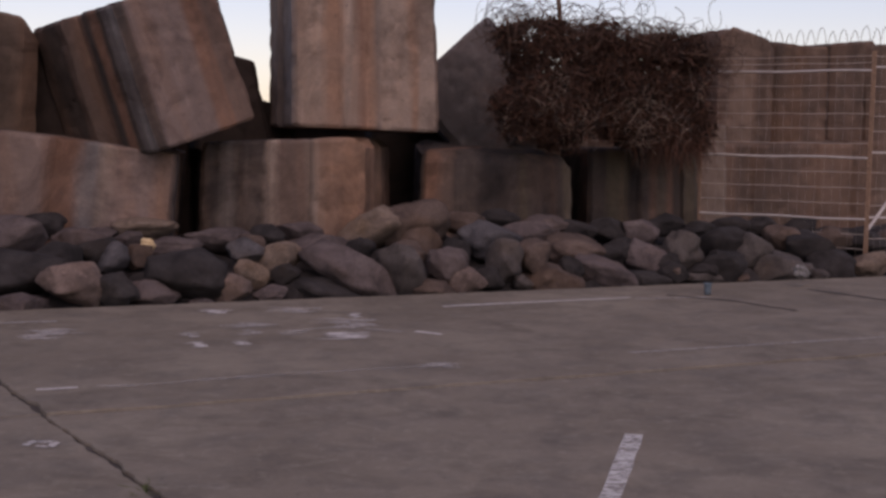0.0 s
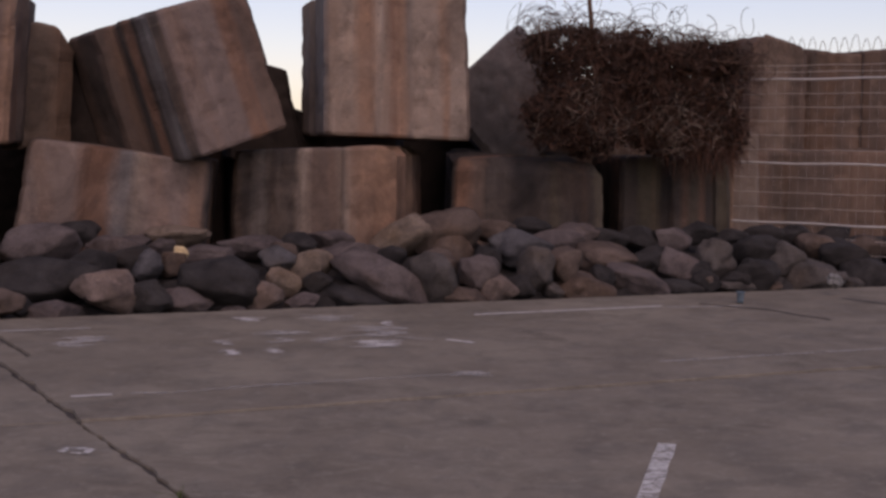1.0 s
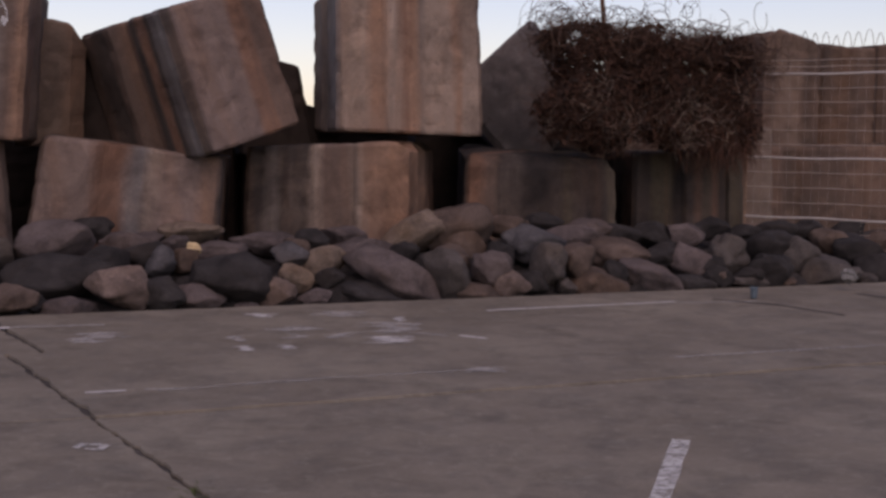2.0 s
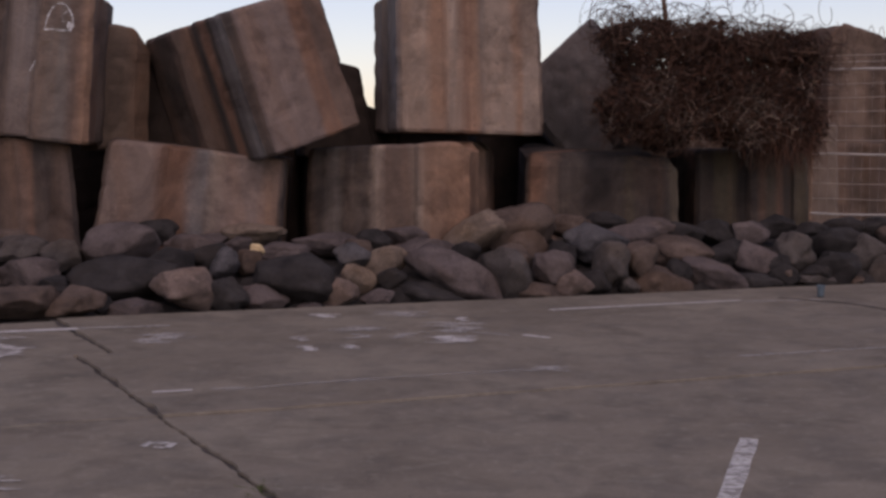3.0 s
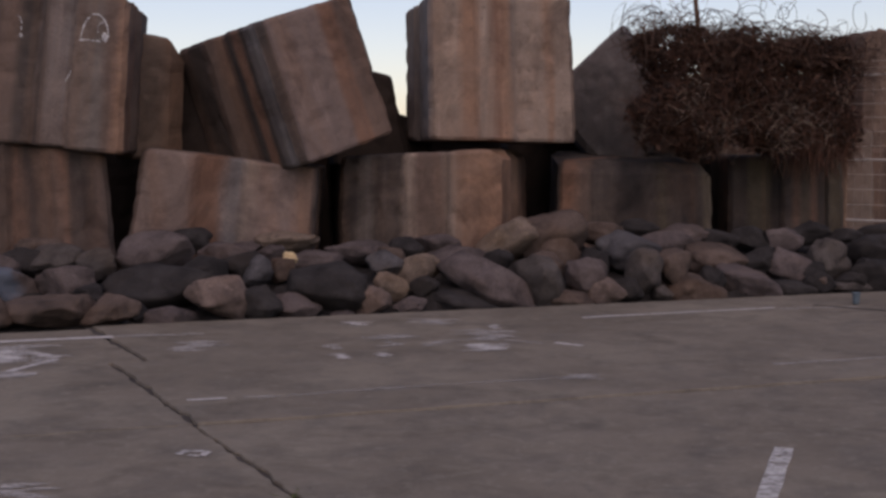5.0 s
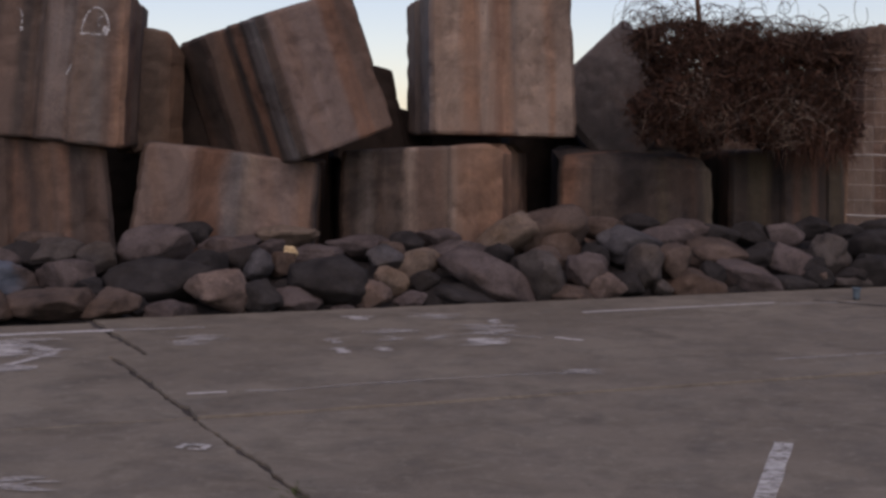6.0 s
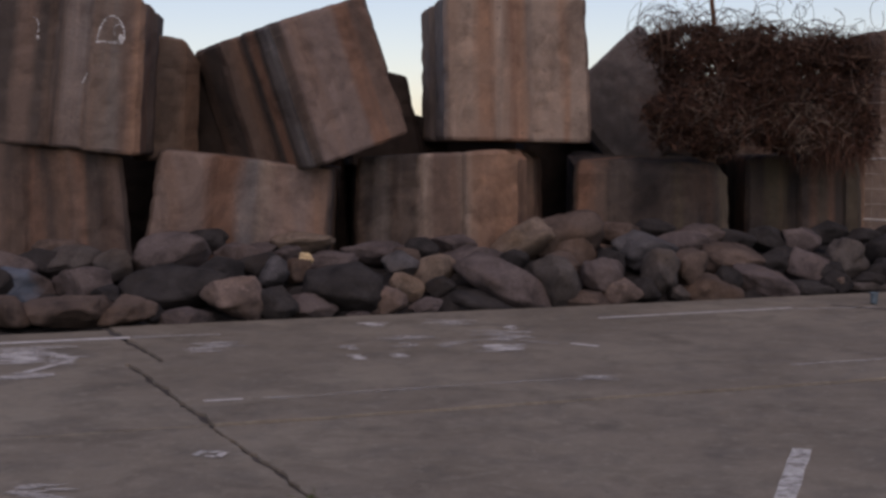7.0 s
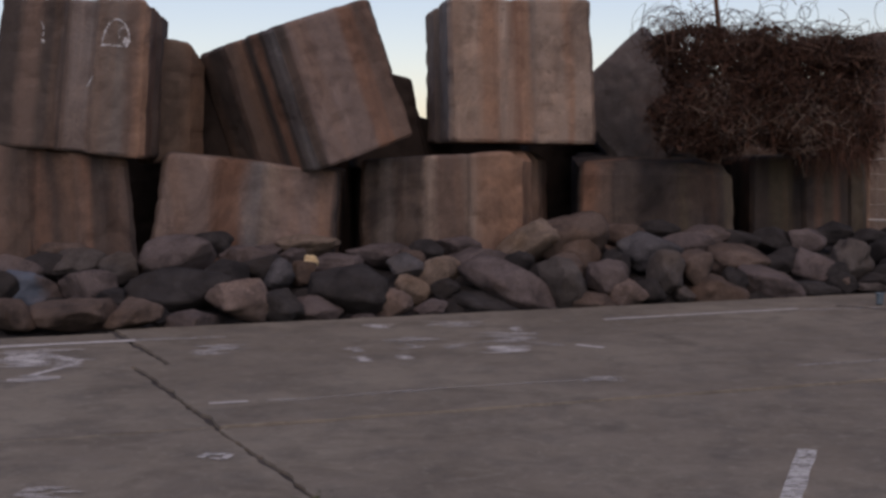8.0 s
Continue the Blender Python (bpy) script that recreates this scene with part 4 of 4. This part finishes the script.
boulder(3.317, 14.016, 0.003, 0.16, 0.15, 0.07, tilt=0, turn=-7, tone='brown', rough=0.21, label="smooth brown boulder with ochre stains")
boulder(4.433, 14.524, -0.007, 0.14, 0.15, 0.08, tilt=0, turn=0, tone='grey', rough=0.21, label="smooth weathered grey boulder between others")
boulder(-3.502, 12.614, 0.477, 0.19, 0.17, 0.09, tilt=0, turn=29, tone='mauve', rough=0.21, label="rounded mauve-grey boulder in the rock bank")
boulder(-5.371, 11.793, 0.514, 0.26, 0.17, 0.13, tilt=0, turn=11, tone='brown', rough=0.21, label="rounded rusty brown boulder in the rock bank")
boulder(-5.499, 11.092, 0.398, 0.27, 0.19, 0.19, tilt=0, turn=23, tone='mauve', rough=0.21, label="rounded mauve-grey boulder in the rock bank")
boulder(-5.504, 10.661, 0.31, 0.24, 0.17, 0.18, tilt=0, turn=18, tone='dark', rough=0.21, label="smooth dark basalt boulder wedged in the bank")
boulder(-4.002, 12.388, 0.575, 0.23, 0.16, 0.14, tilt=0, turn=23, tone='dark', rough=0.21, label="smooth dark basalt boulder wedged in the bank")
boulder(-3.908, 10.544, 0.058, 0.11, 0.15, 0.09, tilt=0, turn=20, tone='dark', rough=0.21, label="rounded near-black basalt boulder in the rock bank")

# ---- mesh fence ----
FENCE_A, FENCE_B = (3.322, 16.117), (5.12, 15.034)


def fence_point(a, b, k, z):
    return Vector((a[0] + (b[0] - a[0]) * k, a[1] + (b[1] - a[1]) * k, z))


def fence_panel(a, b, levels, folds, label):
    """A welded mesh panel between two posts: folds are the doubled, proud wires."""
    root = tagged(new("mesh_fence"), label, "fence", "fence panels")
    for end in (a, b):
        mesh_part("post", *tube([(end[0], end[1], -0.15), (end[0], end[1], 2.66)], 0.012, 8), POST, root, "slim rusty post")
    for z in levels:
        pts = [fence_point(a, b, i / 8, z + 0.004 * math.sin(i * 1.9 + z * 7)) for i in range(9)]
        mesh_part("wire", *tube(pts, 0.0036, 4), WORN_STEEL, root)
    for z in folds:
        pts = [fence_point(a, b, i / 8, z + 0.006 * math.sin(i * 1.3 + z * 5)) for i in range(9)]
        mesh_part("rail", *tube(pts, 0.0125, 6), STEEL, root, "pale galvanised rail")
    verticals = Bunch()
    span = (Vector(a) - Vector(b)).length
    n = int(span / 0.10)
    for i in range(1, n):
        verticals.add(tube([fence_point(a, b, i / n, 0.1), fence_point(a, b, i / n, 2.6)], 0.0007, 3))
    tagged(mesh_part("wire_mesh", verticals.verts, verticals.faces, STEEL, root), kind="stuff")
    return root


def razor_coil(a, b, z, radius, pitch, label, seed):
    """A drawn-out coil of wire along the fence's top."""
    rnd = random.Random(seed)
    length = (Vector(a) - Vector(b)).length
    turns = int(length / pitch)
    pts = []
    for i in range(turns * 14 + 1):
        k = i / (turns * 14)
        ang = 2 * math.pi * i / 14
        r = radius * (1 + 0.14 * math.sin(i * 0.23 + seed))
        p = fence_point(a, b, k, z + r * math.sin(ang) + 0.02 * math.sin(k * 21))
        p += Vector((0.05, 0.03, 0)) * math.cos(ang) + N * (r * math.cos(ang) * 0.7)
        pts.append(p)
    root = tagged(new("wire_coil"), label, "razor wire", "coils on the fence")
    mesh_part("coil", *tube(pts, 0.0035, 4), WIRE, root)
    barbs = Bunch()
    for p in pts[::2]:
        d = Vector((rnd.uniform(-1, 1), rnd.uniform(-1, 1), rnd.uniform(-1, 1))).normalized() * 0.016
        barbs.add(tube([p - d, p + d], 0.002, 3))
    tagged(mesh_part("barbs", barbs.verts, barbs.faces, WIRE, root), kind="stuff")
    return root


FENCE_C = (FENCE_B[0] + U.x * 2.4, FENCE_B[1] + U.y * 2.4)
LEVELS = (2.60, 2.52, 2.25, 2.08, 1.91, 1.73, 1.55, 1.20, 1.01, 0.82, 0.45, 0.27)
fence_panel(FENCE_A, FENCE_B, LEVELS, (2.43, 1.38, 0.63), "galvanised welded mesh fence panel in front of blocks")
fence_panel((FENCE_B[0] + 0.03, FENCE_B[1]), FENCE_C, (2.60, 2.24, 2.06, 1.88, 1.70, 1.2, 1.0, 0.8, 0.4), (2.47, 1.44, 0.66), "galvanised welded mesh panel turning along the rocks")
razor_coil(FENCE_A, FENCE_B, 2.82, 0.105, 0.13, "thin rusty razor wire coil along the fence top", 3)
razor_coil(FENCE_B, FENCE_C, 2.82, 0.105, 0.14, "thin rusty razor wire coil above the second panel", 5)
brace = tagged(new("fence_brace"), "pale steel brace leaning from the rocks to the fence", "brace")
BRACE_FOOT, BRACE_HEAD = (5.179, 15.754, 0.133), (6.394, 16.528, 1.514)
mesh_part("pipe", *tube([BRACE_FOOT, BRACE_HEAD], 0.021, 8), STEEL, brace)
mesh_part("foot_plate", *tube([BRACE_FOOT, Vector(BRACE_FOOT) + Vector((0.004, 0, -0.03))], 0.05, 8), RUST, brace)


# ---- heap of dry brush and old wire on the blocks ----
def heap():
    rnd = random.Random(12)
    root = tagged(new("brush_heap"), "tangled heap of dry brown brush and rusty wire", "brush heap")

    def inside(core=1.0):
        """A place in the heap's body: s along, w across, z up."""
        while True:
            s, w, z = rnd.uniform(1.55, 4.75), rnd.uniform(1.35, 2.35), rnd.uniform(1.38, 2.95)
            k = (s - 1.6) / 3.05
            roof = 2.90 - 0.13 * k * k - 0.40 * max(0, k - 0.90) * 10 * 0.5 + 0.22 * noise.noise(Vector((s * 2.2, 0, 4)))
            floor = 1.52 + 0.26 * noise.noise(Vector((s * 1.9, 3, 1))) - 0.16 * max(0, k - 0.62) * 2.6
            left = 1.66 + 0.16 * noise.noise(Vector((z * 2.3, 8, 1)))
            right = 4.33 + 0.14 * noise.noise(Vector((z * 2.6, 5, 1))) - 0.06 * (z - 1.5)
            slit = abs(s - 2.06 - 0.05 * noise.noise(Vector((z * 4, 2, 7)))) < 0.055 and z > 2.28
            if not slit and left < s < right and floor < z < roof and (core > 1 or noise.noise(Vector((s * 2.6, w * 2.6, z * 3.1))) > -0.22 + rnd.uniform(-0.25, 0.1)):
                if abs(w - 1.85) < 0.5 * core * (0.65 + 0.35 * math.sin(math.pi * min(1, max(0, (z - floor) / (roof - floor))))):
                    return quay(s, w, z)

    def strand(p, length, bend, points, thick, up=0.0):
        way = Vector((rnd.gauss(0, 1), rnd.gauss(0, 1), rnd.gauss(0, 1) + up)).normalized()
        turn = Vector((rnd.gauss(0, 1), rnd.gauss(0, 1), rnd.gauss(0, 1))).normalized()
        pts = [p]
        for _ in range(points):
            way = (way + turn.cross(way) * bend + Vector((rnd.gauss(0, 0.12), rnd.gauss(0, 0.12), rnd.gauss(0, 0.12)))).normalized()
            pts.append(pts[-1] + way * length / points)
        return tube(pts, [thick * (1 - 0.6 * i / points) for i in range(points + 1)], 3)

    twigs = Bunch()
    for _ in range(13500):
        twigs.add(strand(inside(), rnd.uniform(0.10, 0.34), rnd.uniform(-0.5, 0.5), 5, rnd.uniform(0.0014, 0.0036)))
    for _ in range(600):
        twigs.add(strand(inside(1.12), rnd.uniform(0.2, 0.45), rnd.uniform(-0.7, 0.7), 6, rnd.uniform(0.002, 0.004), 0.6))
    # runs hanging over the blocks below
    for _ in range(420):
        s = rnd.uniform(3.55, 4.35)
        twigs.add(strand(quay(s, rnd.uniform(1.45, 1.75), rnd.uniform(1.45, 1.9)), rnd.uniform(0.2, 0.45), rnd.uniform(-0.15, 0.15), 4, 0.004, -3.0))
    tagged(mesh_part("brushwood", twigs.verts, twigs.faces, TWIG, root, "dark dry twigs"), kind="stuff")

    stems = Bunch()
    for _ in range(2300):
        p = inside(1.05)
        s = (p - EDGE).dot(U)
        if p.z < 2.25 and s < 4.0 and noise.noise(p * 2.4) > 0.0:
            p -= N * rnd.uniform(0.1, 0.35)
            stems.add(strand(p, rnd.uniform(0.12, 0.4), rnd.uniform(-0.6, 0.6), 6, rnd.uniform(0.0012, 0.0027)))
    tagged(mesh_part("bleached_straw", stems.verts, stems.faces, STRAW, root, "bleached dry stems"), kind="stuff")

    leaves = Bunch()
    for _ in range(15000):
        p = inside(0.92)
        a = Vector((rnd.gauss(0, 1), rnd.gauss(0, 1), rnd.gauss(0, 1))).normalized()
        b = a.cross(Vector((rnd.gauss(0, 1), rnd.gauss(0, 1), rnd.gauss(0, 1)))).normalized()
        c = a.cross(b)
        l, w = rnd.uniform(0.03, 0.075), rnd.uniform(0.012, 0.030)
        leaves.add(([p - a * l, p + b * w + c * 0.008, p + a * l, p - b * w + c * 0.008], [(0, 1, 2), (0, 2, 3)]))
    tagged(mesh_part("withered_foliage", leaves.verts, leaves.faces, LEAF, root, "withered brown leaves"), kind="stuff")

    loops = Bunch()
    for i in range(640):
        k = rnd.random()
        s = 1.5 + 3.1 * k
        z = 2.66 - 0.14 * k * k + abs(rnd.gauss(0, 0.20)) - (0.35 * rnd.random() if k > 0.93 else 0)
        r = rnd.uniform(0.06, 0.2)
        centre = quay(s, 1.85 + rnd.uniform(-0.4, 0.4), z)
        ax = Vector((rnd.gauss(0, 1), rnd.gauss(0, 1), rnd.gauss(0, 0.5))).normalized()
        bx = ax.cross(Vector((rnd.gauss(0, 1), rnd.gauss(0, 1), rnd.gauss(0, 1)))).normalized()
        start, sweep = rnd.uniform(0, 6.28), rnd.uniform(2.5, 6.5)
        pts = [centre + (ax * math.cos(start + sweep * j / 14) + bx * math.sin(start + sweep * j / 14)) * r * (1 + 0.03 * j) for j in range(15)]
        loops.add(tube(pts, rnd.uniform(0.003, 0.0056), 3))
    for i in range(60):
        # open loops spilling over the far end
        centre = quay(rnd.uniform(4.25, 4.85), 1.85 + rnd.uniform(-0.3, 0.3), rnd.uniform(2.35, 2.8))
        r = rnd.uniform(0.05, 0.13)
        ax = Vector((rnd.gauss(0, 1), rnd.gauss(0, 1), rnd.gauss(0, 1))).normalized()
        bx = ax.cross(Vector((rnd.gauss(0, 1), rnd.gauss(0, 1), rnd.gauss(0, 1)))).normalized()
        pts = [centre + (ax * math.cos(j * 0.38) + bx * math.sin(j * 0.38)) * r * (1 + 0.03 * j) for j in range(15)]
        loops.add(tube(pts, rnd.uniform(0.0022, 0.004), 3))
    for i in range(9):
        # wide loops at the left end, against the sky
        centre = quay(1.52 + rnd.uniform(-0.12, 0.25), 1.8, 2.98 + rnd.uniform(-0.1, 0.2))
        r = rnd.uniform(0.14, 0.24)
        pts = [centre + U * (r * math.cos(j * 0.33 + i)) + Vector((0, 0, r * math.sin(j * 0.33 + i))) + N * (0.02 * j) for j in range(16)]
        loops.add(tube(pts, 0.0026, 3))
    tagged(mesh_part("wire_tangle", loops.verts, loops.faces, WIRE, root, "curled rusty wire loops"), kind="stuff")
    return root


heap()
POLE_FOOT, POLE_TOP = (1.514, 15.183, 1.526), (1.302, 15.086, 3.504)
pole = tagged(new("pole"), "rusty steel pole standing in the brush heap", "pole")
mesh_part("shaft", *tube([POLE_FOOT, POLE_TOP], 0.028, 10), RUST, pole)
mesh_part("cap", *tube([POLE_TOP, Vector(POLE_TOP) + Vector((0, 0, 0.03))], 0.033, 10), RUST, pole)


# ---- small things ----
def cup(x, y, turn):
    root = tagged(new("plastic_cup"), "small faded blue plastic cup standing on the paving", "cup")
    rings = ((0.030, 0.0), (0.032, 0.03), (0.038, 0.10), (0.042, 0.105), (0.042, 0.112), (0.037, 0.112), (0.030, 0.03), (0.001, 0.012))
    verts, faces = [], []
    for r, z in rings:
        verts += [Vector((r * math.cos(2 * math.pi * k / 20), r * math.sin(2 * math.pi * k / 20), z)) for k in range(20)]
    for j in range(len(rings) - 1):
        for k in range(20):
            a, b = j * 20 + k, j * 20 + (k + 1) % 20
            faces.append((a, b, b + 20, a + 20))
    faces.append(tuple(range(20))[::-1])
    mesh_part("body", verts, faces, BLUE, root, smooth=True)
    rim = [Vector((0.0425 * math.cos(2 * math.pi * k / 20), 0.0425 * math.sin(2 * math.pi * k / 20), 0.111)) for k in range(21)]
    mesh_part("rim", *tube(rim, 0.004, 5), BLUE, root)
    root.matrix_world = pose(x, y, 0.003, 0, 0, turn)


cup(2.668, 12.396, 20)
SCRAP_AT = (-2.859, 11.981, 0.447)


def scrap(x, y, z, material=SCRAP, label="crumpled pale yellow wrapper lying between boulders", size=1.0):
    """A crumpled piece of litter."""
    bm = bmesh.new()
    bmesh.ops.create_icosphere(bm, subdivisions=3, radius=1.0)
    for v in bm.verts:
        p = v.co.copy()
        k = 1 + 0.45 * noise.noise(p * 1.9 + Vector((4, 2, 9))) + 0.3 * noise.noise(p * 4.3)
        v.co = Vector((p.x * 0.070 * k, p.y * 0.05 * k, p.z * 0.060 * k))
    me = bpy.data.meshes.new("crumpled_wrapper")
    bm.to_mesh(me)
    bm.free()
    me.materials.append(material)
    ob = tagged(new("crumpled_wrapper", me), label, "litter")
    ob.matrix_world = pose(x, y, z, 15, 20, 30) @ Matrix.Scale(size, 4)


def weeds(x, y):
    rnd = random.Random(5)
    blades = Bunch()
    for _ in range(30):
        p = Vector((x + rnd.gauss(0, 0.012), y + rnd.gauss(0, 0.05), -0.04))
        lean = Vector((rnd.gauss(0, 0.03), rnd.gauss(0, 0.03), 0))
        blades.add(tube([p, p + lean * 0.5 + Vector((0, 0, 0.035)), p + lean * 1.6 + Vector((0, 0, rnd.uniform(0.03, 0.05)))], [0.003, 0.0025, 0.0008], 3))
    ob = new("weeds", mesh_of("weeds", blades.verts, blades.faces, GREEN))
    tagged(ob, "small dull green weeds growing in the paving joint", "weeds", kind="stuff")


scrap(*SCRAP_AT)
scrap(3.859, 13.283, 0.155, RAG, "torn grey-white plastic scrap lying on the rocks", 1.3)
weeds(-1.27, 5.20)


# ---- chalk drawings on the tall block ----
CHALK_BLOCK = chalked


def chalk_line(points, wide, label):
    """A line of chalk on the block's front, given across and up in the block's own metres."""
    verts, faces = [], []
    pts = [Vector((a, 0, b)) for a, b in points]
    for i, p in enumerate(pts):
        way = (pts[min(i + 1, len(pts) - 1)] - pts[max(i - 1, 0)]).normalized()
        side = Vector((-way.z, 0, way.x)) * wide * (0.5 + 0.3 * noise.noise(p * 30))
        for q in (p - side, p + side):
            hit, place, normal, _ = CHALK_BLOCK.ray_cast(Vector((q.x, -1, q.z)), Vector((0, 1, 0)))
            verts.append(Vector((q.x, place.y - 0.005 if hit else -0.02, q.z)))
    for i in range(len(pts) - 1):
        faces.append((2 * i, 2 * i + 2, 2 * i + 3, 2 * i + 1))
    ob = new("chalk_line", mesh_of("chalk_line", verts, faces, CHALK))
    ob.parent = CHALK_BLOCK
    tagged(ob, label)


def arc(cx, cz, rx, rz, a0, a1, n=22):
    return [(cx + rx * math.cos(radians(a0 + (a1 - a0) * i / n)), cz + rz * math.sin(radians(a0 + (a1 - a0) * i / n))) for i in range(n + 1)]


chalk_line([(0.259, 1.095), (0.391, 1.103), (0.524, 1.112)], 0.018, "white chalk base line")
chalk_line(arc(0.407, 1.111, 0.133, 0.257, 8, 180), 0.014, "white chalk arch outline")
chalk_line(arc(0.482, 1.152, 0.02, 0.024, -90, 90, 8), 0.06, "white chalk blot")
chalk_line(arc(0.476, 1.231, 0.05, 0.06, 60, 230, 10), 0.006, "thin chalk curve")
chalk_line([(0.199, 0.784), (0.175, 0.737), (0.146, 0.677)], 0.02, "short chalk stroke")
chalk_line(arc(-0.353, 1.171, 0.05, 0.1, -30, 100, 12), 0.008, "thin chalk curve")
chalk_line(arc(-0.319, 1.079, 0.014, 0.016, -90, 90, 6), 0.035, "small chalk blot")
